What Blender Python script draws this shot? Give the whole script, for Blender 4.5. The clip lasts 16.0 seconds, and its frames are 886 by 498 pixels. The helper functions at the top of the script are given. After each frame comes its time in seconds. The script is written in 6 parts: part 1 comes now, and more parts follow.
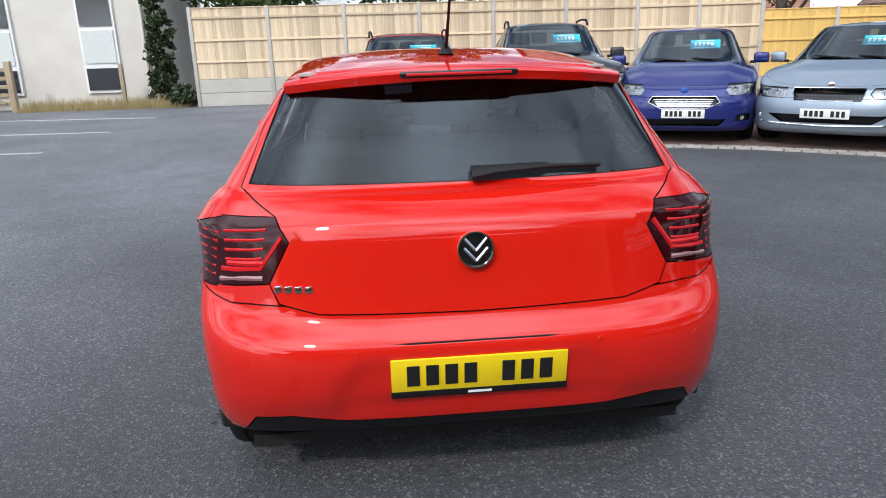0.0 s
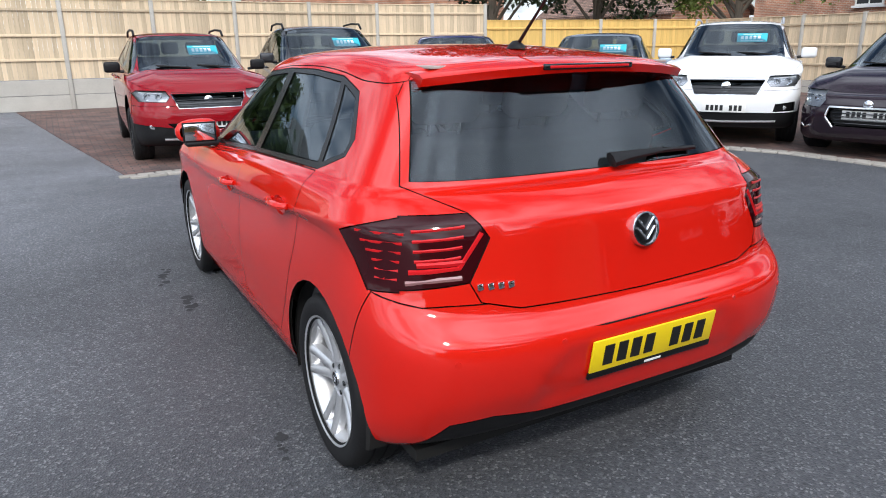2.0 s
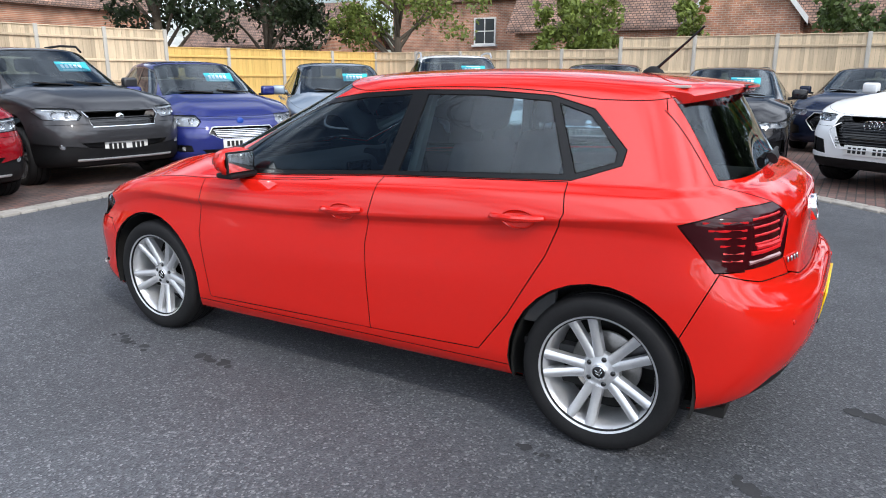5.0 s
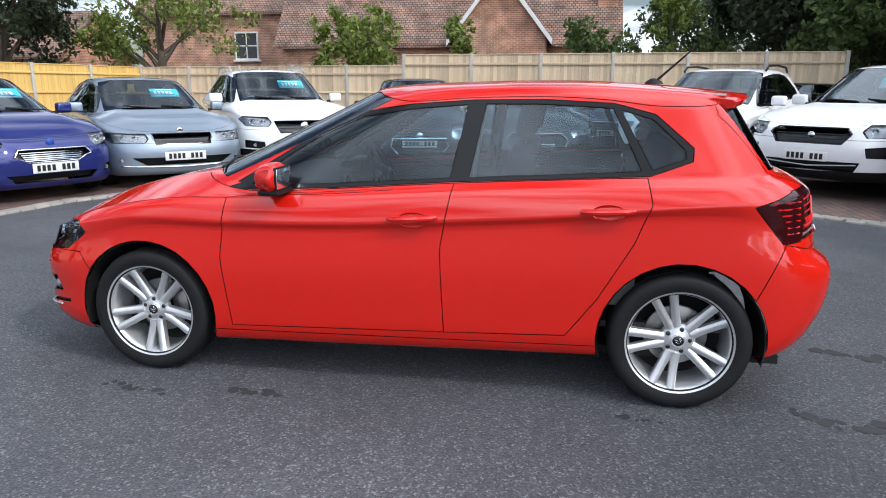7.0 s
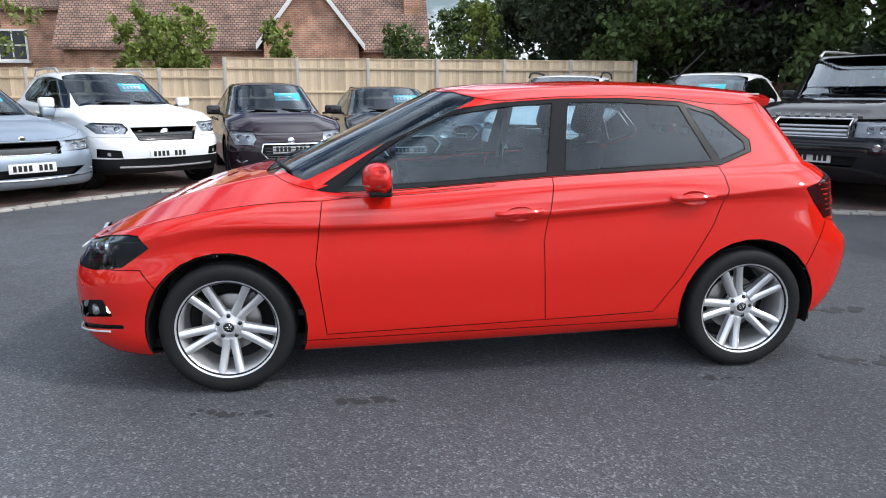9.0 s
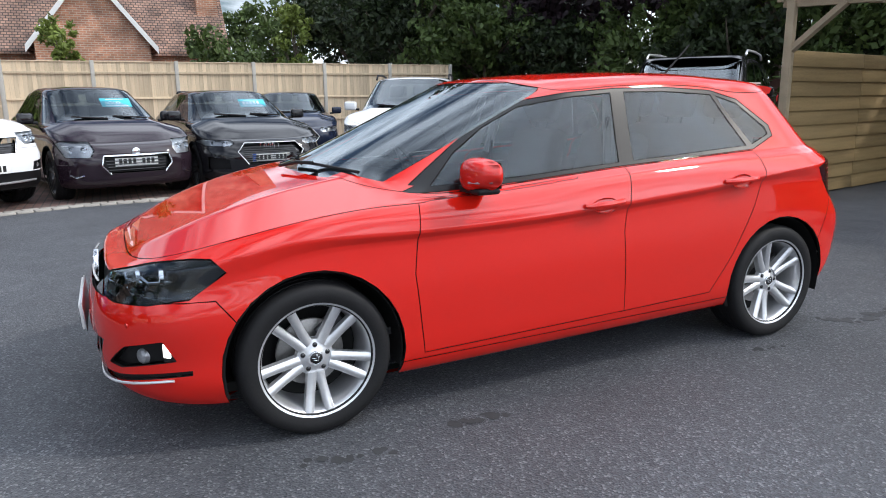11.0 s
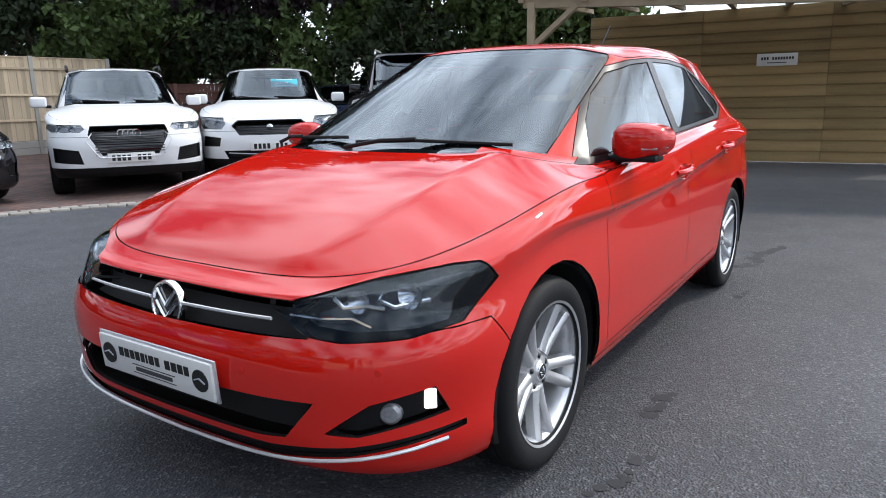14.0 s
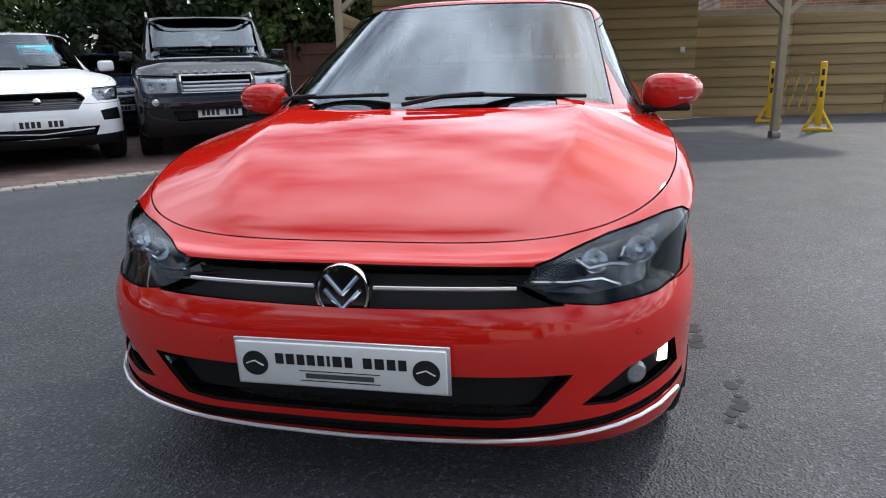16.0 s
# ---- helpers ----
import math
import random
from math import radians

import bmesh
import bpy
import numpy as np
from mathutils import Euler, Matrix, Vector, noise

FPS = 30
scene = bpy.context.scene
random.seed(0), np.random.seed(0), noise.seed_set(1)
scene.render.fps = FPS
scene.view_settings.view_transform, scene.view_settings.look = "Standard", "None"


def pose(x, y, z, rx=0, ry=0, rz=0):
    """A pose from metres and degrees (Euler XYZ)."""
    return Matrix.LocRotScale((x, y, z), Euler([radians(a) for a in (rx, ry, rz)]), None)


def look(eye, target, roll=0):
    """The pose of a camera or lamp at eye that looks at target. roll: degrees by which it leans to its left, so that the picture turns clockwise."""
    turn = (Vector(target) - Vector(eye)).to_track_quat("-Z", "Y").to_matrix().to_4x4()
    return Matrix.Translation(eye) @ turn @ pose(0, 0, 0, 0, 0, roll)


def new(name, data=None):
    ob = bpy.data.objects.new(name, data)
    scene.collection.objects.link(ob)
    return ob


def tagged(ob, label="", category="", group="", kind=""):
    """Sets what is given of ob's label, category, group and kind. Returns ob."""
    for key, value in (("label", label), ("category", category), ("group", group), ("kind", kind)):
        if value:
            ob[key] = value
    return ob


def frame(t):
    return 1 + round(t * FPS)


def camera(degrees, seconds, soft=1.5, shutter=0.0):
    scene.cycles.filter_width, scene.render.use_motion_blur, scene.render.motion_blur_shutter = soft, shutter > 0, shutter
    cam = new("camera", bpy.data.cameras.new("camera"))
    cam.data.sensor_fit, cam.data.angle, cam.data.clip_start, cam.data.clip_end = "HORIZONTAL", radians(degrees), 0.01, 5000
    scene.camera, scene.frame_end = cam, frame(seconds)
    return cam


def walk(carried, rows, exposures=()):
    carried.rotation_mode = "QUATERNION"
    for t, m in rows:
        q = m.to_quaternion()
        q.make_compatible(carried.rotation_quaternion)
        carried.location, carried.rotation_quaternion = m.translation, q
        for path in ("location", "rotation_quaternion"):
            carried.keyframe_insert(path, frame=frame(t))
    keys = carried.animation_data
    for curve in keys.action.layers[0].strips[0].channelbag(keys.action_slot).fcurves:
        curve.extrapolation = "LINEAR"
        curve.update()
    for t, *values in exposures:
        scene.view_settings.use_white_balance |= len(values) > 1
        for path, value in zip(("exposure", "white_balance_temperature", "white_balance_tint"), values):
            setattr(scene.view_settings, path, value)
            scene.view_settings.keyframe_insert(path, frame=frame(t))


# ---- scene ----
cam = camera(65.2, 16.0, 1.0)
PATH = [
    (0, (-0.251, -2.534, 1.471), (-0.091, -0.623, 0.903), -1.7),
    (0.5, (-0.593, -2.488, 1.471), (-0.25, -0.601, 0.902), -1.4),
    (1, (-0.94, -2.444, 1.466), (-0.394, -0.607, 0.895), -1.2),
    (1.5, (-1.258, -2.344, 1.462), (-0.526, -0.571, 0.894), -0.9),
    (2, (-1.56, -2.15, 1.457), (-0.633, -0.471, 0.888), -0.6),
    (2.5, (-1.885, -1.992, 1.449), (-0.792, -0.415, 0.885), -0.2),
    (3, (-2.211, -1.826, 1.463), (-0.978, -0.353, 0.905), -0.1),
    (3.5, (-2.48, -1.543, 1.452), (-1.122, -0.178, 0.913), 0.2),
    (3.7, (-2.59, -1.441, 1.452), (-1.193, -0.112, 0.92), 0.3),
    (5.8, (-3.568, -0.302, 1.421), (-1.771, 0.428, 0.934), -0.2),
    (6, (-3.63, -0.187, 1.421), (-1.808, 0.477, 0.934), -0.3),
    (6.5, (-3.733, 0.174, 1.42), (-1.848, 0.66, 0.961), -0.0),
    (7, (-3.877, 0.523, 1.405), (-1.958, 0.864, 0.957), 0.1),
    (7.5, (-4.001, 0.869, 1.401), (-2.061, 1.074, 0.958), 0.1),
    (8, (-4.011, 1.256, 1.384), (-2.06, 1.293, 0.943), 0.1),
    (8.5, (-4.042, 1.66, 1.377), (-2.093, 1.543, 0.944), 0.2),
    (9, (-4.006, 1.986, 1.372), (-2.071, 1.724, 0.941), 0.1),
    (9.2, (-3.946, 2.121, 1.364), (-2.024, 1.782, 0.928), 0.1),
    (11.3, (-3.274, 3.415, 1.303), (-1.559, 2.475, 0.886), -0.8),
    (11.5, (-3.189, 3.54, 1.3), (-1.515, 2.528, 0.881), -0.8),
    (12, (-2.965, 3.774, 1.277), (-1.388, 2.616, 0.863), -1.0),
    (12.5, (-2.654, 3.98, 1.25), (-1.158, 2.718, 0.837), -1.0),
    (13, (-2.339, 4.213, 1.212), (-0.973, 2.812, 0.797), -1.2),
    (13.5, (-2.063, 4.375, 1.193), (-0.83, 2.856, 0.779), -1.3),
    (14, (-1.731, 4.48, 1.176), (-0.639, 2.858, 0.755), -1.1),
    (14.5, (-1.433, 4.603, 1.145), (-0.488, 2.891, 0.723), -1.3),
    (15, (-1.16, 4.702, 1.142), (-0.385, 2.907, 0.721), -1.3),
    (15.5, (-0.858, 4.763, 1.124), (-0.243, 2.913, 0.675), -1.5),
    (16, (-0.565, 4.821, 1.134), (-0.159, 2.932, 0.621), -1.7),
]
walk(cam, [(t, look(eye, target, roll)) for t, eye, target, roll in PATH], [(0.0, -0.02), (2.5, 0.02), (3.5, 0.18), (7.0, 0.08), (9.0, 0.14), (12.0, 0.18), (14.0, 0.10), (16.0, -0.02)])

from mathutils.bvhtree import BVHTree

# ---- light ----
SUN_EL, SUN_AZ = 42.0, 208.0
world = bpy.data.worlds.new("sky")
scene.world = world
world.use_nodes = True
wn, wl = world.node_tree.nodes, world.node_tree.links
sky = wn.new("ShaderNodeTexSky")
sky.sky_type, sky.sun_disc = "NISHITA", False
sky.sun_elevation, sky.sun_rotation = radians(SUN_EL), radians(SUN_AZ)
sky.air_density, sky.dust_density = 1.0, 2.0
coord = wn.new("ShaderNodeTexCoord")
split = wn.new("ShaderNodeSeparateXYZ")
height = wn.new("ShaderNodeMath")
height.operation, height.inputs[1].default_value = "ADD", 0.22
deck = []
for axis in (0, 1):
    deck.append(wn.new("ShaderNodeMath"))
    deck[axis].operation = "DIVIDE"
    wl.new(split.outputs[axis], deck[axis].inputs[0])
    wl.new(height.outputs[0], deck[axis].inputs[1])
plan = wn.new("ShaderNodeCombineXYZ")
cloud = wn.new("ShaderNodeTexNoise")
cloud.inputs["Scale"].default_value, cloud.inputs["Detail"].default_value = 1.7, 9.0
cloud.inputs["Roughness"].default_value = 0.58
cloud_ramp = wn.new("ShaderNodeValToRGB")
cloud_ramp.color_ramp.elements[0].position, cloud_ramp.color_ramp.elements[1].position = 0.42, 0.64
cloud_mix = wn.new("ShaderNodeMix")
cloud_mix.data_type = "RGBA"
# clouds scatter forward: brighter round the sun
toward = wn.new("ShaderNodeVectorMath")
toward.operation = "DOT_PRODUCT"
toward.inputs[1].default_value = (math.sin(radians(SUN_AZ)) * math.cos(radians(SUN_EL)), math.cos(radians(SUN_AZ)) * math.cos(radians(SUN_EL)), math.sin(radians(SUN_EL)))
glare = wn.new("ShaderNodeMapRange")
glare.inputs["From Min"].default_value, glare.inputs["From Max"].default_value = 0.1, 1.0
glare.inputs["To Min"].default_value, glare.inputs["To Max"].default_value = 16.0, 35.0
cloud_tone = wn.new("ShaderNodeVectorMath")
cloud_tone.operation = "SCALE"
cloud_tone.inputs[0].default_value = (0.92, 1.0, 1.13)
wl.new(coord.outputs["Generated"], toward.inputs[0])
wl.new(toward.outputs["Value"], glare.inputs["Value"])
wl.new(glare.outputs["Result"], cloud_tone.inputs["Scale"])
wl.new(cloud_tone.outputs["Vector"], cloud_mix.inputs[7])
wl.new(coord.outputs["Generated"], split.inputs[0])
wl.new(split.outputs[2], height.inputs[0])
wl.new(deck[0].outputs[0], plan.inputs[0])
wl.new(deck[1].outputs[0], plan.inputs[1])
wl.new(plan.outputs[0], cloud.inputs["Vector"])
haze = wn.new("ShaderNodeMapRange")
haze.inputs["From Min"].default_value, haze.inputs["From Max"].default_value = 0.3, 1.0
haze.inputs["To Min"].default_value, haze.inputs["To Max"].default_value = 0.0, 0.07
wl.new(toward.outputs["Value"], haze.inputs["Value"])
veil = wn.new("ShaderNodeMath")
veil.operation = "ADD"
wl.new(cloud.outputs["Fac"], veil.inputs[0])
wl.new(haze.outputs["Result"], veil.inputs[1])
wl.new(veil.outputs[0], cloud_ramp.inputs["Fac"])
wl.new(cloud_ramp.outputs["Color"], cloud_mix.inputs[0])
wl.new(sky.outputs["Color"], cloud_mix.inputs[6])
wl.new(cloud_mix.outputs[2], wn["Background"].inputs["Color"])
wn["Background"].inputs["Strength"].default_value = 0.1
sun = new("sun", bpy.data.lights.new("sun", "SUN"))
sun.data.energy, sun.data.angle, sun.data.color = 1.7, radians(3.5), (1.0, 0.95, 0.87)
_az, _el = radians(SUN_AZ), radians(SUN_EL)
sun.matrix_world = look((40 * math.sin(_az) * math.cos(_el), 40 * math.cos(_az) * math.cos(_el), 40 * math.sin(_el)), (0, 0, 0))


# ---- materials ----
def material(name, color, rough=0.5, metal=0.0, coat=0.0, vary=0.0, scale=8.0, fine=120.0, bump=0.0, object_vary=0.0, spec=0.5, streak=None, dark=None, island=False):
    """A surface whose colour drifts at two scales, with a fine relief."""
    m = bpy.data.materials.new(name)
    m.use_nodes = True
    n, l = m.node_tree.nodes, m.node_tree.links
    b = n["Principled BSDF"]
    b.inputs["Roughness"].default_value, b.inputs["Metallic"].default_value = rough, metal
    b.inputs["Coat Weight"].default_value, b.inputs["Coat Roughness"].default_value = coat, 0.02
    b.inputs["Specular IOR Level"].default_value = spec
    b.inputs["Base Color"].default_value = (*color, 1)
    if not (vary or bump or object_vary):
        return m
    tc = n.new("ShaderNodeTexCoord")
    mp = n.new("ShaderNodeMapping")
    mp.inputs["Scale"].default_value = streak or (1, 1, 1)
    l.new(tc.outputs["Object"], mp.inputs["Vector"])
    big, small = n.new("ShaderNodeTexNoise"), n.new("ShaderNodeTexNoise")
    big.inputs["Scale"].default_value, small.inputs["Scale"].default_value = scale, fine
    big.inputs["Detail"].default_value, small.inputs["Detail"].default_value = 5, 3
    l.new(mp.outputs["Vector"], big.inputs["Vector"])
    l.new(mp.outputs["Vector"], small.inputs["Vector"])
    add = n.new("ShaderNodeMath")
    add.operation = "ADD"
    l.new(big.outputs["Fac"], add.inputs[0])
    l.new(small.outputs["Fac"], add.inputs[1])
    last = add.outputs[0]
    if object_vary:
        info = n.new("ShaderNodeNewGeometry") if island else n.new("ShaderNodeObjectInfo")
        mad = n.new("ShaderNodeMath")
        mad.operation, mad.inputs[1].default_value = "MULTIPLY_ADD", object_vary
        l.new(info.outputs["Random Per Island" if island else "Random"], mad.inputs[0])
        l.new(last, mad.inputs[2])
        last = mad.outputs[0]
    rng = n.new("ShaderNodeMapRange")
    rng.inputs["From Min"].default_value, rng.inputs["From Max"].default_value = 0.55, 1.45 + object_vary
    l.new(last, rng.inputs["Value"])
    mix = n.new("ShaderNodeMix")
    mix.data_type = "RGBA"
    low = dark or [c * (1 - vary) for c in color]
    mix.inputs[6].default_value = (*low, 1)
    mix.inputs[7].default_value = (*[min(1, c * (1 + vary)) for c in color], 1)
    l.new(rng.outputs["Result"], mix.inputs[0])
    l.new(mix.outputs[2], b.inputs["Base Color"])
    if bump:
        bp = n.new("ShaderNodeBump")
        bp.inputs["Strength"].default_value, bp.inputs["Distance"].default_value = bump, 0.004
        l.new(small.outputs["Fac"], bp.inputs["Height"])
        l.new(bp.outputs["Normal"], b.inputs["Normal"])
    return m


def paint(name, color, metal=0.0, rough=0.45, ior=1.5):
    m = material(name, color, rough, metal, 1.0, spec=0.0 if metal == 0 else 0.3)
    m.node_tree.nodes["Principled BSDF"].inputs["Coat IOR"].default_value = ior
    return m


def glass(name, tint, gloss=1.52):
    """A thin pane: clear with a tint, and a mirror's gloss at grazing angles."""
    m = bpy.data.materials.new(name)
    m.use_nodes = True
    n, l = m.node_tree.nodes, m.node_tree.links
    n.remove(n["Principled BSDF"])
    t, g, f, x = (n.new("ShaderNodeBsdf" + k) if k in ("Transparent", "Glossy") else n.new("ShaderNode" + k) for k in ("Transparent", "Glossy", "Fresnel", "MixShader"))
    t.inputs["Color"].default_value = (*tint, 1)
    g.inputs["Roughness"].default_value = 0.01
    g.inputs["Color"].default_value = (0.86, 0.94, 1.0, 1)
    f.inputs["IOR"].default_value = gloss
    l.new(f.outputs[0], x.inputs[0])
    l.new(t.outputs[0], x.inputs[1])
    l.new(g.outputs[0], x.inputs[2])
    l.new(x.outputs[0], n["Material Output"].inputs["Surface"])
    return m


def emitter(name, color, strength):
    m = material(name, color, 0.3)
    b = m.node_tree.nodes["Principled BSDF"]
    b.inputs["Emission Color"].default_value, b.inputs["Emission Strength"].default_value = (*color, 1), strength
    return m


RED = paint("red_paint", (0.60, 0.012, 0.006), ior=1.6)
BLACK = material("black_plastic", (0.008, 0.008, 0.009), 0.5, vary=0.2, scale=20, bump=0.05, spec=0.25)
TRIM_BLACK = material("black_window_trim", (0.006, 0.006, 0.007), 0.25, spec=0.25)
GLOSS_BLACK = material("gloss_black", (0.008, 0.008, 0.009), 0.12, coat=0.5)
DARK = material("dark_cavity", (0.006, 0.006, 0.006), 0.8)
RUBBER = material("rubber", (0.011, 0.011, 0.012), 0.65, vary=0.3, scale=14, bump=0.1, spec=0.25)
CHROME = material("chrome", (0.85, 0.86, 0.88), 0.06, 1.0)
BRIGHT = material("bright_trim", (0.86, 0.87, 0.88), 0.22, 0.55)
ALLOY = material("alloy", (0.68, 0.69, 0.71), 0.30, 0.7, vary=0.06, scale=30)
ALLOY_DARK = material("dark_alloy", (0.12, 0.12, 0.13), 0.35, 0.7, vary=0.1, scale=30)
STEEL = material("brake_steel", (0.3, 0.29, 0.28), 0.4, 0.9, vary=0.15, scale=30)
GLASS = glass("car_glass", (0.54, 0.68, 0.74), 1.62)
REAR_GLASS = glass("heated_rear_glass", (0.74, 0.82, 0.84), 1.58)
SCREEN = glass("laminated_screen", (0.62, 0.72, 0.74), 1.88)
PRIVACY = glass("tinted_glass", (0.25, 0.29, 0.30))
LENS = glass("lamp_lens", (0.92, 0.94, 0.96), 1.4)
LENS_SMOKE = glass("smoked_lens", (0.82, 0.86, 0.90), 1.42)
LENS_RED = material("red_lens", (0.55, 0.010, 0.014), 0.3, coat=0.2, spec=0.2)
LENS_DARK = material("dark_red_lens", (0.030, 0.002, 0.004), 0.08, coat=0.35, spec=0.15)
LENS_CLEAR = material("clear_lens", (0.30, 0.15, 0.15), 0.12, coat=1.0)
LAMP_INNER = material("lamp_interior", (0.34, 0.35, 0.37), 0.3, 0.5, vary=0.3, scale=25)
LAMP_ON = emitter("lit_lamp", (1.0, 0.97, 0.92), 2.0)
REFLECTOR = material("reflector", (0.75, 0.77, 0.8), 0.15, 0.9)
YELLOW_PLATE = material("yellow_plate", (0.85, 0.62, 0.01), 0.35, vary=0.03)
WHITE_PLATE = material("white_plate", (0.75, 0.75, 0.73), 0.35, vary=0.03)
INK = material("black_ink", (0.01, 0.01, 0.01), 0.5)
BLUE_INK = material("blue_band", (0.01, 0.06, 0.35), 0.5)
TEAL = material("teal_sticker", (0.03, 0.42, 0.50), 0.5, vary=0.05)
WHITE = material("white_print", (0.8, 0.8, 0.8), 0.5)
CLOTH = material("dark_seat_cloth", (0.035, 0.036, 0.04), 0.9, vary=0.25, scale=30, bump=0.03, spec=0.2)
TRIM_GREY = material("grey_trim", (0.06, 0.06, 0.064), 0.7, vary=0.15, scale=12)
TRIM_PALE = material("pale_trim", (0.33, 0.32, 0.30), 0.7, vary=0.1)


# ---- building helpers ----
def finish(bm, name, mats, smooth=True, angle=None):
    me = bpy.data.meshes.new(name)
    bm.to_mesh(me)
    bm.free()
    for m in mats if isinstance(mats, (list, tuple)) else [mats]:
        me.materials.append(m)
    if smooth:
        me.polygons.foreach_set("use_smooth", [True] * len(me.polygons))
        if angle:
            me.set_sharp_from_angle(angle=radians(angle))
    return me


def part(name, bm, mat, parent=None, label="", m=None, smooth=True, angle=35):
    """One mesh object out of a bmesh, under a thing or a part."""
    ob = new(name, finish(bm, name, mat, smooth, angle))
    ob.parent = parent
    if m is not None:
        ob.matrix_basis = m
    return tagged(ob, label)


def thing(name, label, category, m=None, group="", kind=""):
    ob = new(name)
    ob.empty_display_size = 0.1
    if m is not None:
        ob.matrix_basis = m
    return tagged(ob, label, category, group, kind)


def box(size, at=(0, 0, 0), bevel=0.0, segments=2, bm=None, turn=None):
    """A bevelled box, into bm if given."""
    one = bmesh.new()
    bmesh.ops.create_cube(one, size=1)
    bmesh.ops.scale(one, vec=size, verts=one.verts)
    if bevel:
        bmesh.ops.bevel(one, geom=one.edges[:], offset=bevel, segments=segments, affect="EDGES", profile=0.5)
    if turn is not None:
        bmesh.ops.transform(one, matrix=turn, verts=one.verts)
    bmesh.ops.translate(one, vec=at, verts=one.verts)
    return into(bm, one)


def into(bm, one):
    if bm is None:
        return one
    me = bpy.data.meshes.new("tmp")
    one.to_mesh(me)
    one.free()
    bm.from_mesh(me)
    bpy.data.meshes.remove(me)
    return bm


def prism(poly, axis, a, b, bm=None, bevel=0.0):
    """A flat outline pulled from a to b along an axis; the outline's two numbers are the other axes in order."""
    one = bmesh.new()
    def co(u, v, w):
        return {"x": (w, u, v), "y": (u, w, v), "z": (u, v, w)}[axis]
    lo = [one.verts.new(co(u, v, a)) for u, v in poly]
    hi = [one.verts.new(co(u, v, b)) for u, v in poly]
    one.faces.new(lo)
    one.faces.new(hi)
    for i in range(len(poly)):
        j = (i + 1) % len(poly)
        one.faces.new((lo[i], lo[j], hi[j], hi[i]))
    bmesh.ops.recalc_face_normals(one, faces=one.faces)
    if bevel:
        bmesh.ops.bevel(one, geom=one.edges[:], offset=bevel, segments=2, affect="EDGES", profile=0.5)
    return into(bm, one)


def lathe(profile, steps=48, axis="x", bm=None):
    """Turns (radius, along) points about an axis."""
    one = bmesh.new()
    rings = []
    for k in range(steps):
        a = 2 * math.pi * k / steps
        c, s = math.cos(a), math.sin(a)
        rings.append([one.verts.new({"x": (w, r * c, r * s), "y": (r * c, w, r * s), "z": (r * c, r * s, w)}[axis]) for r, w in profile])
    for k in range(steps):
        p, q = rings[k], rings[(k + 1) % steps]
        for i in range(len(profile) - 1):
            one.faces.new((p[i], p[i + 1], q[i + 1], q[i]))
    bmesh.ops.remove_doubles(one, verts=one.verts, dist=1e-6)
    bmesh.ops.recalc_face_normals(one, faces=one.faces)
    return into(bm, one)


def tube(points, radius, sides=8, bm=None, close=True, squash=1.0):
    """A round bar along points; radius is a number or one for each point."""
    one = bmesh.new()
    pts = [Vector(p) for p in points]
    rad = radius if isinstance(radius, (list, tuple)) else [radius] * len(pts)
    rings = []
    side = None
    for i, p in enumerate(pts):
        d = (pts[min(i + 1, len(pts) - 1)] - pts[max(i - 1, 0)]).normalized()
        if side is None:
            side = d.orthogonal().normalized()
        side = (side - d * side.dot(d)).normalized()
        up = d.cross(side)
        rings.append([one.verts.new(p + (side * math.cos(2 * math.pi * k / sides) + up * squash * math.sin(2 * math.pi * k / sides)) * rad[i]) for k in range(sides)])
    for p, q in zip(rings, rings[1:]):
        for k in range(sides):
            one.faces.new((p[k], p[(k + 1) % sides], q[(k + 1) % sides], q[k]))
    if close:
        one.faces.new(rings[0][::-1])
        one.faces.new(rings[-1])
    bmesh.ops.recalc_face_normals(one, faces=one.faces)
    return into(bm, one)


def curve(*pairs):
    """A smooth function through (y, value) pairs."""
    ys, vs = np.array([p[0] for p in pairs], float), np.array([p[1] for p in pairs], float)
    d = np.diff(vs) / np.diff(ys)
    m = np.concatenate(([d[0]], (d[:-1] + d[1:]) / 2, [d[-1]]))
    m[1:-1][d[:-1] * d[1:] <= 0] = 0

    def f(y):
        y = np.clip(y, ys[0], ys[-1])
        i = np.clip(np.searchsorted(ys, y) - 1, 0, len(ys) - 2)
        h = ys[i + 1] - ys[i]
        t = (y - ys[i]) / h
        return (2 * t**3 - 3 * t**2 + 1) * vs[i] + (t**3 - 2 * t**2 + t) * h * m[i] + (3 * t**2 - 2 * t**3) * vs[i + 1] + (t**3 - t**2) * h * m[i + 1]
    return f


def inside(poly, u, v):
    hit = False
    for (a, b), (c, d) in zip(poly, poly[1:] + poly[:1]):
        if (b > v) != (d > v) and u < (c - a) * (v - b) / (d - b) + a:
            hit = not hit
    return hit


# ---- cars: one shell of rings from sill to roof, cut along its joints ----
LIP = curve((-0.5, 1.035), (-0.2, 1.008), (0.5, 0.985), (1.05, 0.957), (1.6, 0.920), (2.1, 0.905), (2.35, 0.898), (2.6, 0.868), (2.85, 0.815), (3.05, 0.758), (3.2, 0.708))


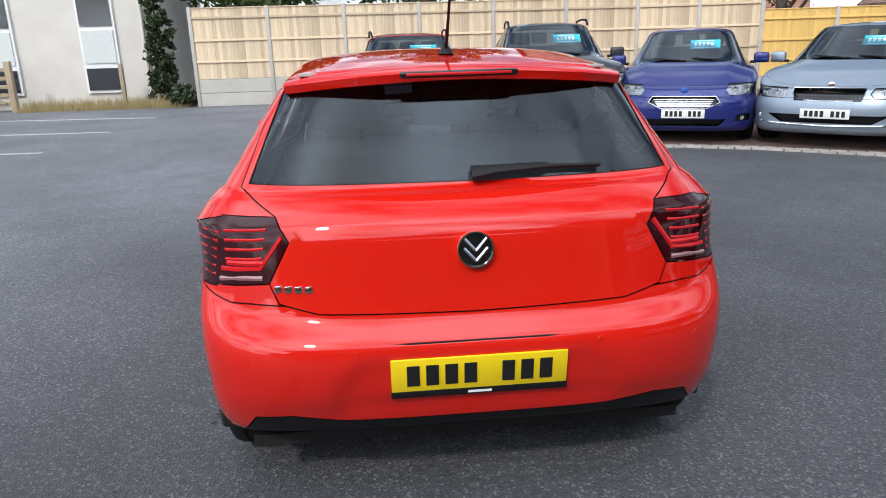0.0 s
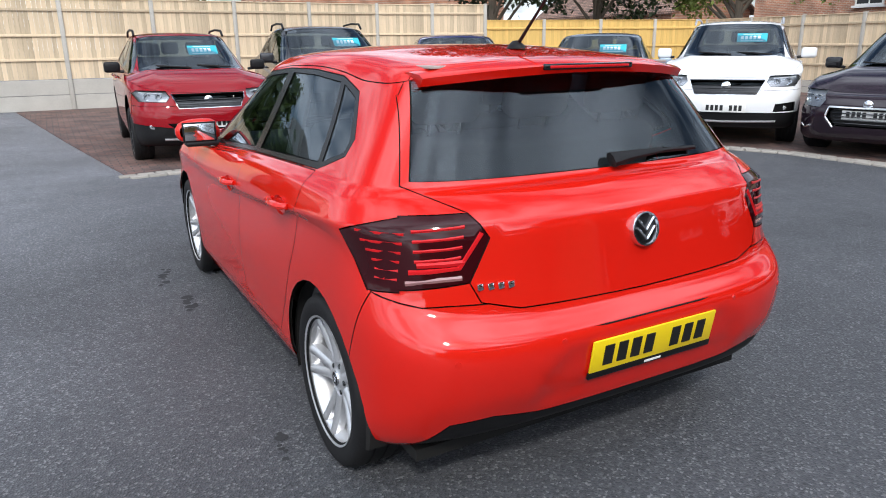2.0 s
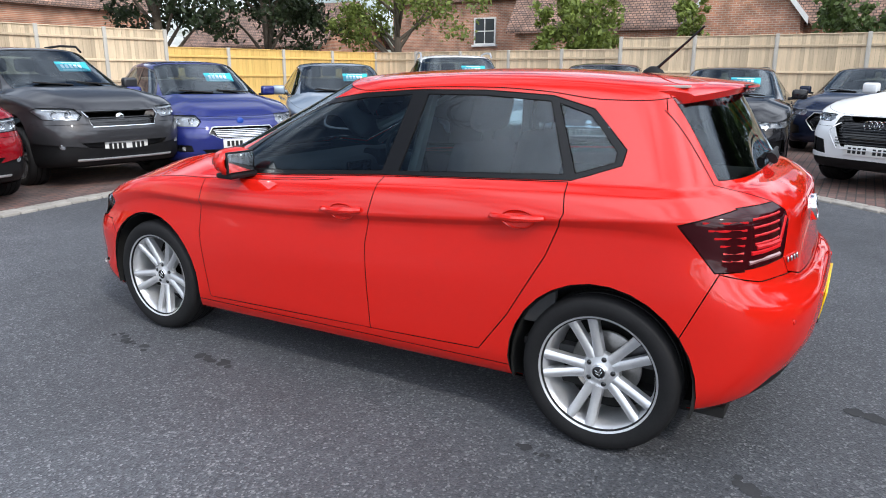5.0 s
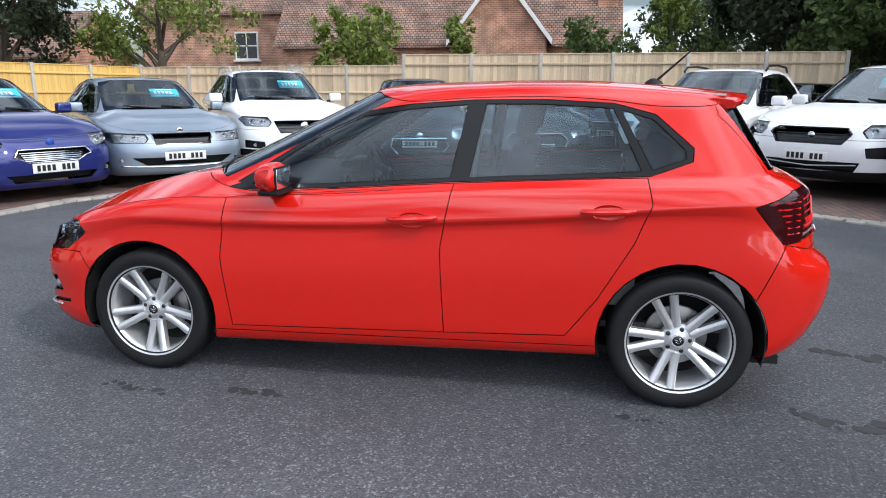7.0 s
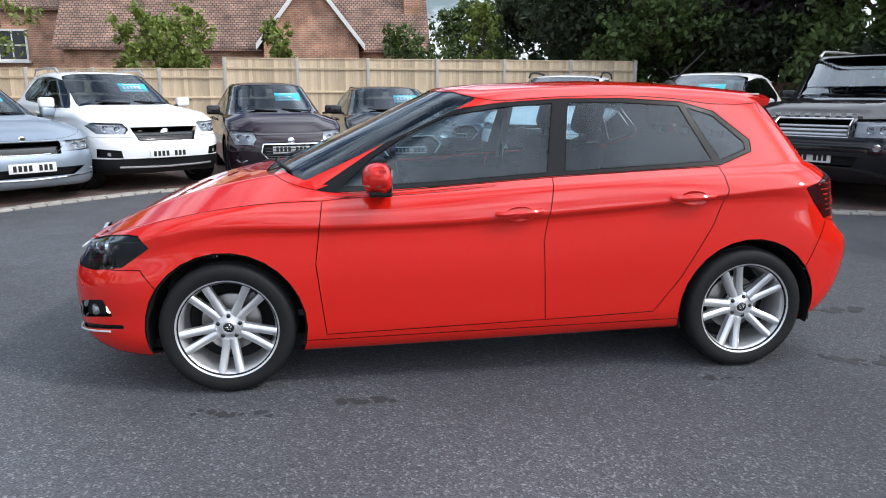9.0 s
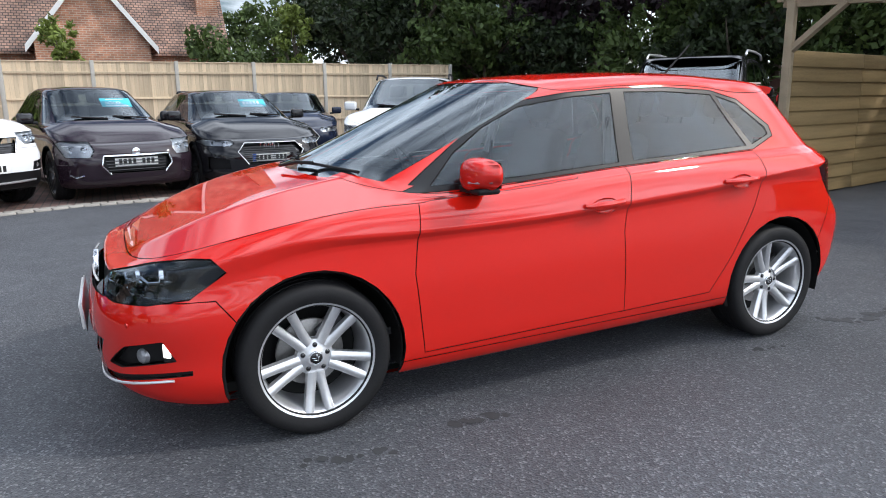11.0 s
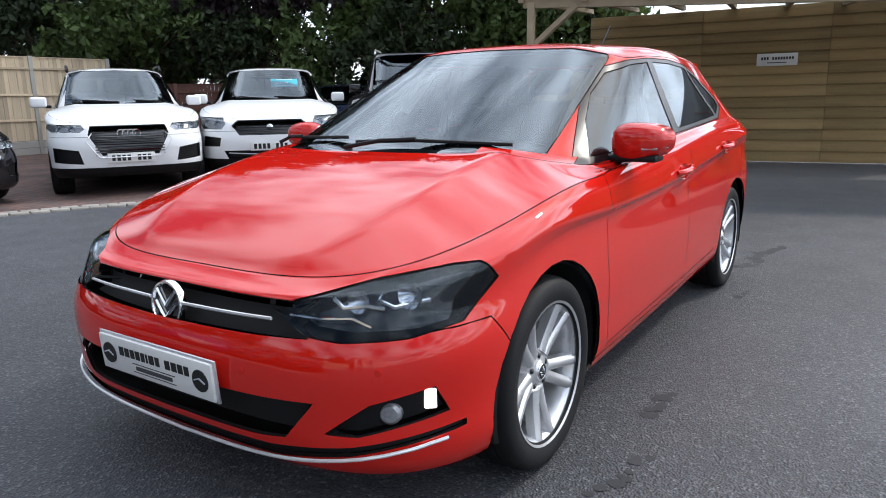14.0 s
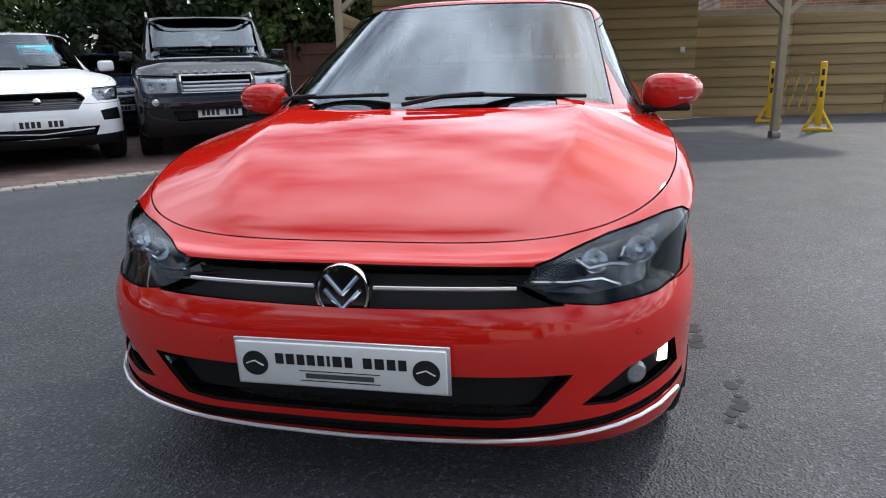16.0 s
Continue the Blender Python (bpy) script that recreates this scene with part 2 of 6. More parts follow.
def car_rings():
    """Rings of half a hatchback: half width, tail, nose, where the corners begin behind and ahead, their squareness, height along the car; rear axle at y 0, ground at z 0."""
    crease = curve((-0.62, 0.975), (-0.24, 0.945), (0.17, 0.905), (0.52, 0.868), (1.07, 0.828), (1.55, 0.800), (2.1, 0.790), (2.6, 0.80), (2.95, 0.740), (3.28, 0.682))
    under = curve((-0.64, 0.705), (-0.52, 0.74), (-0.3, 0.86), (0.17, 0.878), (0.52, 0.842), (1.07, 0.802), (1.55, 0.774), (2.1, 0.764), (2.6, 0.750), (2.95, 0.66), (3.33, 0.61))
    belt = curve((-0.44, 1.055), (0.0, 1.042), (0.18, 1.035), (0.53, 1.018), (1.05, 0.990), (1.6, 0.952), (2.0, 0.930), (2.2, 0.940), (2.42, 0.990))
    mid = curve((-0.56, 1.005), (-0.24, 0.972), (0.5, 0.928), (1.07, 0.893), (1.55, 0.862), (2.1, 0.852), (2.35, 0.858), (2.6, 0.845), (2.95, 0.762), (3.24, 0.692))
    return [
        (0.70, -0.50, 3.10, 0.0, 2.4, 4.5, 3.6, curve((-0.5, 0.31), (-0.2, 0.21), (0.4, 0.20), (2.2, 0.17), (2.9, 0.17), (3.2, 0.19))),
        (0.825, -0.62, 3.27, -0.1, 2.45, 3.6, 3.7, curve((-0.66, 0.35), (-0.3, 0.235), (0.4, 0.225), (2.2, 0.19), (2.9, 0.185), (3.3, 0.195))),
        (0.860, -0.675, 3.335, -0.1, 2.5, 3.6, 3.7, curve((-0.66, 0.42), (-0.3, 0.30), (0.4, 0.295), (2.2, 0.265), (2.9, 0.26), (3.35, 0.26))),
        (0.870, -0.705, 3.365, -0.1, 2.5, 3.7, 3.45, curve((-0.7, 0.50), (-0.3, 0.42), (1.0, 0.39), (2.5, 0.38), (3.36, 0.38))),
        (0.876, -0.705, 3.365, -0.1, 2.5, 3.7, 3.45, curve((-0.7, 0.64), (-0.3, 0.66), (1.0, 0.60), (3.0, 0.54), (3.36, 0.52))),
        (0.861, -0.645, 3.335, -0.1, 2.4, 3.3, 3.5, under),
        (0.877, -0.60, 3.285, -0.1, 2.3, 3.0, 3.65, crease),
        (0.861, -0.56, 3.245, -0.08, 2.25, 3.0, 3.65, mid),
        (0.833, -0.50, 3.20, -0.05, 2.2, 3.2, 3.7, LIP),
        (0.785, -0.43, 2.42, 0.0, 1.75, 4.0, 3.1, belt),
        (0.598, -0.24, 1.50, 0.1, 1.15, 4.0, 3.0, curve((-0.24, 1.375), (-0.1, 1.34), (0.1, 1.335), (0.35, 1.362), (0.62, 1.375), (0.95, 1.37), (1.25, 1.352), (1.4, 1.375), (1.5, 1.412))),
        (0.542, -0.22, 1.44, 0.1, 1.1, 4.0, 3.0, curve((-0.22, 1.395), (-0.1, 1.385), (0.1, 1.395), (0.4, 1.415), (0.7, 1.42), (1.0, 1.41), (1.3, 1.395), (1.44, 1.422))),
        (0.28, -0.21, 1.40, 0.1, 1.1, 4.0, 3.0, curve((-0.21, 1.405), (0.1, 1.43), (0.4, 1.447), (0.7, 1.45), (1.0, 1.443), (1.4, 1.427))),
        (0.0, -0.20, 1.38, 0.1, 1.1, 4.0, 3.0, curve((-0.2, 1.41), (0.1, 1.435), (0.4, 1.452), (0.7, 1.455), (1.0, 1.448), (1.38, 1.43))),
    ]


SUBS_FINE = (2, 3, 4, 5, 6, 5, 4, 4, 20, 14, 3, 5, 4)
SUBS_FAR = (1, 2, 2, 3, 3, 2, 2, 2, 6, 6, 2, 3, 2)


CROWN = curve((1.9, 1.055), (2.42, 0.988), (2.7, 0.928), (2.95, 0.845), (3.08, 0.785), (3.16, 0.742), (3.2, 0.708))


def bonnet_height(x, y, square):
    """A bonnet with a flat middle, a ridge on either side and shoulders that fall to the wings."""
    n = 3.7 + square
    wide = 0.833 * max(1e-4, 1 - min(1.0, max(0.0, y - 2.2)) ** n) ** (1 / n)
    s, ridge = min(1.0, x / wide), 0.64
    g = 0.06 * (s / ridge) ** 2 if s < ridge else 0.06 + 0.94 * ((s - ridge) / (1 - ridge))
    zl = float(LIP(y))
    return float(CROWN(y)) * (1 - g) + zl * g


def half_shell(fine=True, square=0.0):
    nt, subs = (58, SUBS_FINE) if fine else (26, SUBS_FAR)
    t = np.linspace(-1, 1, 2 * nt + 1)
    e = 1 - (1 - np.abs(t)) ** 4
    rows = []
    for w, yr, yf, cr, cf, nr, nf, z in car_rings():
        yc = 1.2 if yf > 2 else 0.7
        n = np.where(t < 0, nr + square, nf + square)
        y = yc + np.where(t < 0, -(yc - yr), yf - yc) * e
        end = np.clip(np.where(t < 0, (cr - y) / (cr - yr), (y - cf) / (yf - cf)), 0, 1)
        x = w * np.clip(1 - end**n, 0, 1) ** (1 / n)
        x[0] = x[-1] = 0.0
        rows.append(np.stack([x, y, z(y)], -1))
    dense = []
    for i, k in enumerate(subs):
        a, b = rows[i], rows[i + 1]
        p, q = rows[max(i - 1, 0)], rows[min(i + 2, len(rows) - 1)]
        ha, hb = np.linalg.norm(a - p, axis=-1, keepdims=True) + 1e-6, np.linalg.norm(q - b, axis=-1, keepdims=True) + 1e-6
        h = np.linalg.norm(b - a, axis=-1, keepdims=True)
        ma = (b - a) if i == 0 else 0.5 * ((b - a) + (a - p) * np.minimum(h / ha, 1.5))
        mb = (b - a) if i == len(subs) - 1 else 0.5 * ((b - a) + (q - b) * np.minimum(h / hb, 1.5))
        if i in (5, 6, 9):   # crisp creases
            ma, mb = 0.25 * ma + 0.75 * (b - a), 0.25 * mb + 0.75 * (b - a)
        for s in range(k):
            u = s / k
            dense.append(((2 * u**3 - 3 * u**2 + 1) * a + (u**3 - 2 * u**2 + u) * ma + (3 * u**2 - 2 * u**3) * b + (u**3 - u**2) * mb, i))
    dense.append((rows[-1], len(subs) - 1))
    bm = bmesh.new()
    ring = bm.faces.layers.int.new("ring")
    tag = bm.faces.layers.int.new("part")
    grid = [[bm.verts.new(c) for c in g] for g, _ in dense]
    for (r0, (_, i)), r1 in zip(zip(grid, dense), grid[1:]):
        for c in range(len(r0) - 1):
            f = bm.faces.new((r0[c], r0[c + 1], r1[c + 1], r1[c]))
            f[ring] = i
    bmesh.ops.remove_doubles(bm, verts=bm.verts, dist=1e-5)
    bmesh.ops.dissolve_degenerate(bm, edges=bm.edges, dist=1e-5)
    for v in bm.verts:
        if v.co.y > 1.95 and any(f[ring] == 8 for f in v.link_faces):
            v.co.z += (bonnet_height(v.co.x, v.co.y, square) - v.co.z) * min(1.0, (v.co.y - 1.95) / 0.22)
    bm.normal_update()
    return bm, ring, tag


PARTS = ["body", "gone", "front_door", "rear_door", "bonnet", "tailgate", "front_bumper", "rear_bumper", "window_trim", "front_side_window", "rear_side_window", "quarter_window", "windscreen",
         "rear_window", "headlight", "tail_light", "upper_grille", "lower_grille", "fog_surround", "diffuser", "sill", "roof", "cladding"]
ID = {n: i for i, n in enumerate(PARTS)}


def cut(bm, tag, name, poly, view, keep):
    """Cuts an outline, seen from the side (y, z), the front or rear (x, z) or above (x, y), into the faces that keep() accepts, and names what lies inside."""
    u, v = {"side": (1, 2), "front": (0, 2), "top": (0, 1)}[view]
    us, vs = [p[0] for p in poly], [p[1] for p in poly]
    def near(f):
        return keep(f) and min(c.co[u] for c in f.verts) < max(us) + 0.01 and max(c.co[u] for c in f.verts) > min(us) - 0.01 and min(c.co[v] for c in f.verts) < max(vs) + 0.01 and max(c.co[v] for c in f.verts) > min(vs) - 0.01
    pool = [f for f in bm.faces if near(f)]
    for (a, b), (c, d) in zip(poly, poly[1:] + poly[:1]):
        fs = []
        for f in pool:
            lo, hi = min(k.co[u] for k in f.verts), max(k.co[u] for k in f.verts)
            lo2, hi2 = min(k.co[v] for k in f.verts), max(k.co[v] for k in f.verts)
            if hi > min(a, c) - 0.03 and lo < max(a, c) + 0.03 and hi2 > min(b, d) - 0.03 and lo2 < max(b, d) + 0.03:
                fs.append(f)
        if not fs:
            continue
        co, no = [0.0] * 3, [0.0] * 3
        co[u], co[v], no[u], no[v] = a, b, d - b, a - c
        geom = list({e for f in fs for e in f.edges}) + list({k for f in fs for k in f.verts}) + fs
        got = bmesh.ops.bisect_plane(bm, geom=geom, dist=1e-5, plane_co=co, plane_no=no)
        pool = list({f for f in pool if f.is_valid} | {g for g in got["geom"] if isinstance(g, bmesh.types.BMFace)})
    for f in pool:
        f.normal_update()
    for f in pool:
        if keep(f):
            c = f.calc_center_median()
            if inside(poly, c[u], c[v]):
                f[tag] = ID[name]


def arch(y, z, r, n=30):
    return [(y + r * math.cos(2 * math.pi * k / n), z + r * math.sin(2 * math.pi * k / n)) for k in range(n)]


def is_side(f):
    return abs(f.normal.x) > 0.45


def is_front(f):
    return f.normal.y > 0.12 and f.calc_center_median().y > 2.6


def is_rear(f):
    return f.normal.y < -0.05 and f.calc_center_median().y < -0.12


def cut_car(bm, ring, tag, front):
    low = lambda f: is_side(f) and f[ring] <= 8
    glassy = lambda f: f[ring] == 9 and abs(f.normal.x) > 0.55
    for f in bm.faces:
        c = f.calc_center_median()
        if f[ring] == 8 and c.y > 2.0:
            f[tag] = ID["bonnet"]
        elif f[ring] >= 10:
            f[tag] = ID["roof"]
    cut(bm, tag, "front_bumper", [(2.80, 0.10), (2.82, 0.46), (2.93, 0.605), (3.03, 0.602), (3.20, 0.60), (3.5, 0.60), (3.5, 0.10)], "side", lambda f: f.calc_center_median().y > 2.7)
    cut(bm, tag, "rear_bumper", [(-0.26, 0.10), (-0.28, 0.50), (-0.40, 0.772), (-0.52, 0.74), (-0.56, 0.745), (-0.9, 0.745), (-0.9, 0.10)], "side", lambda f: f.calc_center_median().y < -0.2)
    cut(bm, tag, "sill", [(0.30, 0.28), (2.30, 0.245), (2.30, 0.10), (0.30, 0.10)], "side", low)
    cut(bm, tag, "front_door", [(2.11, 0.93), (2.15, 0.62), (2.11, 0.275), (1.055, 0.305), (1.075, 0.70), (1.02, 1.0), (1.6, 0.96), (2.0, 0.935)], "side", low)
    cut(bm, tag, "rear_door", [(1.02, 1.0), (1.075, 0.70), (1.055, 0.305), (0.50, 0.325), (0.37, 0.50), (0.22, 0.76), (0.155, 0.93), (0.18, 1.06)], "side", low)
    cut(bm, tag, "tailgate", [(0.0, 0.714), (0.46, 0.722), (0.575, 0.75), (0.602, 0.808), (0.535, 0.93), (0.575, 0.996), (0.70, 1.055), (0.58, 1.362), (0.0, 1.385)], "front", is_rear)
    cut(bm, tag, "rear_window", [(-0.01, 1.062), (0.672, 1.068), (0.560, 1.35), (-0.01, 1.362)], "front", lambda f: f.normal.y < -0.25 and f[ring] == 9)
    rear_face = lambda f: -f.normal.y > abs(f.normal.x) and f.calc_center_median().y < 0
    rear_side = lambda f: abs(f.normal.x) >= -f.normal.y and f.calc_center_median().y < 0
    cut(bm, tag, "tail_light", [(0.535, 0.930), (0.602, 0.808), (0.86, 0.775), (0.86, 0.985), (0.70, 0.992), (0.575, 0.996)], "front", rear_face)
    cut(bm, tag, "tail_light", [(-0.255, 0.930), (-0.385, 0.775), (-0.7, 0.79), (-0.7, 0.99), (-0.42, 0.985)], "side", rear_side)
    cut(bm, tag, "diffuser", [(-0.01, 0.385), (0.40, 0.385), (0.56, 0.405), (0.68, 0.385), (0.80, 0.20), (-0.01, 0.2)], "front", rear_face)
    cut(bm, tag, "window_trim", [(2.16, 0.932), (2.0, 0.936), (1.6, 0.956), (1.05, 0.996), (0.5, 1.024), (0.16, 1.042), (-0.015, 1.105), (-0.02, 1.16), (0.14, 1.30), (0.32, 1.347), (0.62, 1.363), (0.95, 1.360), (1.25, 1.340), (1.53, 1.300), (1.72, 1.210), (1.90, 1.095)], "side", glassy)
    cut(bm, tag, "front_side_window", [(2.02, 0.960), (1.60, 0.978), (1.045, 1.016), (0.985, 1.338), (1.23, 1.320), (1.50, 1.280), (1.70, 1.192), (1.87, 1.088)], "side", glassy)
    cut(bm, tag, "rear_side_window", [(0.955, 1.020), (0.20, 1.062), (0.325, 1.325), (0.62, 1.342), (0.90, 1.342)], "side", glassy)
    cut(bm, tag, "quarter_window", [(0.155, 1.068), (0.015, 1.115), (0.015, 1.15), (0.15, 1.278), (0.285, 1.318)], "side", glassy)
    cut(bm, tag, "windscreen", [(-0.01, 0.95), (0.62, 0.925), (0.65, 0.965), (0.566, 1.345), (0.545, 1.372), (0.44, 1.392), (-0.01, 1.402)], "front", lambda f: f.normal.y > 0.25 and f[ring] == 9)
    cut(bm, tag, "gone", arch(0.0, 0.315, 0.365), "side", low)
    cut(bm, tag, "gone", arch(2.564, 0.315, 0.365), "side", low)
    for f in bm.faces:
        c = f.calc_center_median()
        if f[ring] <= 3 and f[tag] != ID["gone"] and any((c.y - y) ** 2 + (c.z - 0.315) ** 2 < 0.36**2 for y in (0.0, 2.564)) and abs(c.x) > 0.3:
            f[tag] = ID["gone"]
    for name, poly in front:
        cut(bm, tag, name, poly, "front", is_front)
    if front is POLO_FRONT:
        cut(bm, tag, "body", [(2.5, 0.45), (3.055, 0.45), (3.045, 0.595), (2.885, 0.705), (2.95, 0.775), (2.95, 0.85), (2.5, 0.85)], "side", lambda f: f[tag] == ID["headlight"])


POLO_FRONT = [
    ("upper_grille", [(-0.01, 0.674), (0.45, 0.674), (0.46, 0.640), (0.52, 0.594), (-0.01, 0.584)]),
    ("headlight", [(0.42, 0.640), (0.50, 0.600), (0.60, 0.588), (0.735, 0.592), (0.90, 0.640), (0.90, 0.76), (0.76, 0.755), (0.62, 0.728), (0.45, 0.678)]),
    ("lower_grille", [(-0.01, 0.425), (0.54, 0.43), (0.45, 0.325), (0.36, 0.315), (-0.01, 0.312)]),
    ("cladding", [(-0.01, 0.285), (0.40, 0.29), (0.62, 0.310), (0.82, 0.345), (0.82, 0.330), (0.62, 0.288), (0.40, 0.258), (-0.01, 0.246)]),
    ("fog_surround", [(0.565, 0.348), (0.67, 0.428), (0.785, 0.460), (0.800, 0.385), (0.64, 0.343)]),
]


def smooth_warp(pairs):
    xs, ys = np.array([p[0] for p in pairs], float), np.array([p[1] for p in pairs], float)
    return lambda v: float(np.interp(v, xs, ys))


def split_car(bm, tag, root, mats, warp, gap, ring):
    """Cuts the half shell apart into panels, mirrors them and gives each its own object; a dark shell lies behind the joints."""
    lay = bm.verts.layers.float_vector.new("n")
    bmesh.ops.triangulate(bm, faces=[f for f in bm.faces if len(f.verts) > 4])
    bm.normal_update()
    for v in bm.verts:
        if v.co.x < 1e-4:
            v.co.x = 0
            v[lay] = Vector((0, v.normal.y, v.normal.z)).normalized() if (v.normal.y or v.normal.z) else Vector((0, 0, 1))
        else:
            v[lay] = v.normal
    single = {"bonnet", "tailgate", "front_bumper", "rear_bumper", "windscreen", "rear_window", "upper_grille", "lower_grille", "diffuser", "roof", "cladding", "body"}
    sunk = {"upper_grille": 0.05, "lower_grille": 0.05, "headlight": 0.004, "tail_light": 0.0, "fog_surround": 0.03, "front_side_window": 0.004, "rear_side_window": 0.004, "quarter_window": 0.004, "windscreen": 0.003, "rear_window": 0.003, "window_trim": 0.001, "cladding": 0.012}
    made = {}
    inner_v, inner_f, all_v, all_f = [], [], [], []
    for name in PARTS:
        if name == "gone":
            continue
        faces = [f for f in bm.faces if f[tag] == ID[name]]
        if not faces:
            continue
        see_through = "window" in name and name != "window_trim" or name == "windscreen"
        vs = list({v for f in faces for v in f.verts})
        index = {v: i for i, v in enumerate(vs)}
        own = set(faces)
        shift = {v: Vector() for v in vs}
        rim = set()
        for f in faces:
            c = f.calc_center_median()
            for e in f.edges:
                if any(g not in own for g in e.link_faces):
                    d = (e.verts[1].co - e.verts[0].co).normalized()
                    k = c - e.verts[0].co
                    k = (k - d * k.dot(d))
                    if k.length > 1e-6:
                        for v in e.verts:
                            shift[v] += k.normalized()
                            rim.add(v)
        moved = {}
        for v in vs:
            p = v.co.copy()
            if v in rim and shift[v].length > 0.3 and gap:
                k = shift[v].normalized()
                if v.co.x < 1e-5:
                    k.x = 0
                p += k * gap
            p -= v[lay] * sunk.get(name, 0.0)
            moved[v] = p
        for flip in ((1, -1),) if name in single else ((1,), (-1,)):
            co, fc, no = [], [], []
            for sgn in flip:
                base = len(co)
                remap = {}
                for v in vs:
                    if len(flip) == 2 and sgn == -1 and v.co.x < 1e-5:
                        remap[v] = index[v]
                        continue
                    remap[v] = len(co)
                    p = moved[v]
                    co.append(warp((p.x * sgn, p.y, p.z)))
                    n = v[lay]
                    no.append((n.x * sgn, n.y, n.z))
                if base == 0 and len(flip) == 2:
                    index = dict(remap)
                for f in faces:
                    ids = [remap[v] for v in f.verts]
                    fc.append(ids if sgn == 1 else ids[::-1])
            me = bpy.data.meshes.new(name)
            me.from_pydata(co, [], fc)
            me.materials.append(mats.get(name, mats["body"]))
            me.polygons.foreach_set("use_smooth", [True] * len(me.polygons))
            me.update()
            me.normals_split_custom_set_from_vertices(no)
            ob = new(name, me)
            ob.parent = root
            made.setdefault(name, []).append(ob)
            b1 = len(all_v)
            all_v += co
            all_f += [[i + b1 for i in f] for f in fc]
            if not see_through and name != "headlight":
                deep = 0.07 if sunk.get(name, 0) > 0.02 else 0.012
                b0 = len(inner_v)
                inner_v += [tuple(Vector(c) - Vector(n) * deep) for c, n in zip(co, no)]
                inner_f += [[i + b0 for i in f] for f in fc]
    me = bpy.data.meshes.new("inner_shell")
    me.from_pydata(inner_v, [], inner_f)
    me.materials.append(DARK)
    ob = new("inner_shell", me)
    ob.parent = root
    made["inner_shell"] = [ob]
    b1 = len(all_v)
    made["skin"] = BVHTree.FromPolygons([tuple(v) for v in all_v + inner_v], all_f + [[i + b1 for i in f] for f in inner_f])
    bm.free()
    return made


WHEEL_MESH = {}


def wheel_meshes(style):
    """Tyre, rim and spokes about the x axis, outer side towards +x; radius 0.313."""
    if style in WHEEL_MESH:
        return WHEEL_MESH[style]
    out = {}
    out["tyre"] = finish(lathe([(0.222, -0.10), (0.235, -0.108), (0.28, -0.112), (0.303, -0.100), (0.312, -0.075), (0.3135, -0.052), (0.308, -0.050), (0.308, -0.044), (0.3135, -0.042), (0.3135, -0.006), (0.308, -0.004), (0.308, 0.002), (0.3135, 0.004), (0.3135, 0.040), (0.308, 0.042), (0.308, 0.048), (0.3135, 0.050), (0.312, 0.075), (0.303, 0.098), (0.292, 0.106), (0.272, 0.110), (0.262, 0.1085), (0.245, 0.106), (0.235, 0.100), (0.222, 0.092)], 72), "tyre", RUBBER, angle=50)
    mat = ALLOY if style != "dark" else ALLOY_DARK
    out["rim"] = finish(lathe([(0.228, 0.100), (0.236, 0.104), (0.234, 0.092), (0.224, 0.086), (0.214, 0.066), (0.209, 0.03), (0.205, -0.08), (0.225, -0.10)], 64), "rim", mat, angle=40)
    out["hub"] = finish(lathe([(0.0, 0.066), (0.030, 0.066), (0.034, 0.062), (0.040, 0.060), (0.075, 0.052), (0.080, 0.030), (0.0, 0.028)], 40), "hub", mat, angle=35)
    bm = bmesh.new()
    n = 7
    loops = []
    for i in range(n):
        u = i / (n - 1)
        r = 0.060 + u * 0.162
        half = 0.0155 + 0.004 * u + 0.006 * (1 - u) ** 3
        x = 0.058 + 0.028 * u**1.5
        off = 0.013 + 0.030 * u
        loops.append([bm.verts.new((x + dx, off + half * k, r)) for k, dx in ((-1, -0.035), (-1, -0.004), (-0.55, 0.004), (0.0, 0.0055), (0.55, 0.004), (1, -0.004), (1, -0.035))])
    for a, b in zip(loops, loops[1:]):
        for k in range(6):
            bm.faces.new((a[k], b[k], b[k + 1], a[k + 1]))
    bm.faces.new(loops[0])
    bm.faces.new(loops[-1][::-1])
    bmesh.ops.recalc_face_normals(bm, faces=bm.faces)
    out["spoke"] = finish(bm, "spoke", mat, angle=40)
    out["cap"] = finish(lathe([(0.0, 0.070), (0.024, 0.070), (0.027, 0.067), (0.028, 0.062)], 28), "cap", GLOSS_BLACK)
    out["cap_ring"] = finish(lathe([(0.024, 0.0705), (0.0255, 0.0715), (0.0275, 0.069), (0.0285, 0.062)], 28), "cap_ring", CHROME)
    out["bolt"] = finish(lathe([(0.0, 0.061), (0.009, 0.061), (0.011, 0.056), (0.011, 0.045)], 10), "bolt", GLOSS_BLACK)
    bm = lathe([(0.06, -0.02), (0.135, -0.02), (0.14, -0.024), (0.14, -0.034), (0.06, -0.034)], 40)
    out["disc"] = finish(bm, "brake_disc", STEEL, angle=40)
    bm = box((0.05, 0.12, 0.07), (-0.03, 0.125, 0.03), 0.012)
    out["caliper"] = finish(bm, "caliper", ALLOY_DARK)
    bm = lathe([(0.0, -0.085), (0.20, -0.085), (0.204, -0.08)], 40)
    out["back"] = finish(bm, "wheel", DARK)
    bm = bmesh.new()
    for a, b in (((-0.013, 0.012), (0.0, -0.002)), ((0.013, 0.012), (0.0, -0.002)), ((-0.014, 0.001), (0.0, -0.014)), ((0.014, 0.001), (0.0, -0.014))):
        tube([(0.071, a[0], a[1]), (0.071, b[0], b[1])], 0.0018, 4, bm)
    out["mark"] = finish(bm, "badge", CHROME)
    WHEEL_MESH[style] = out
    return out


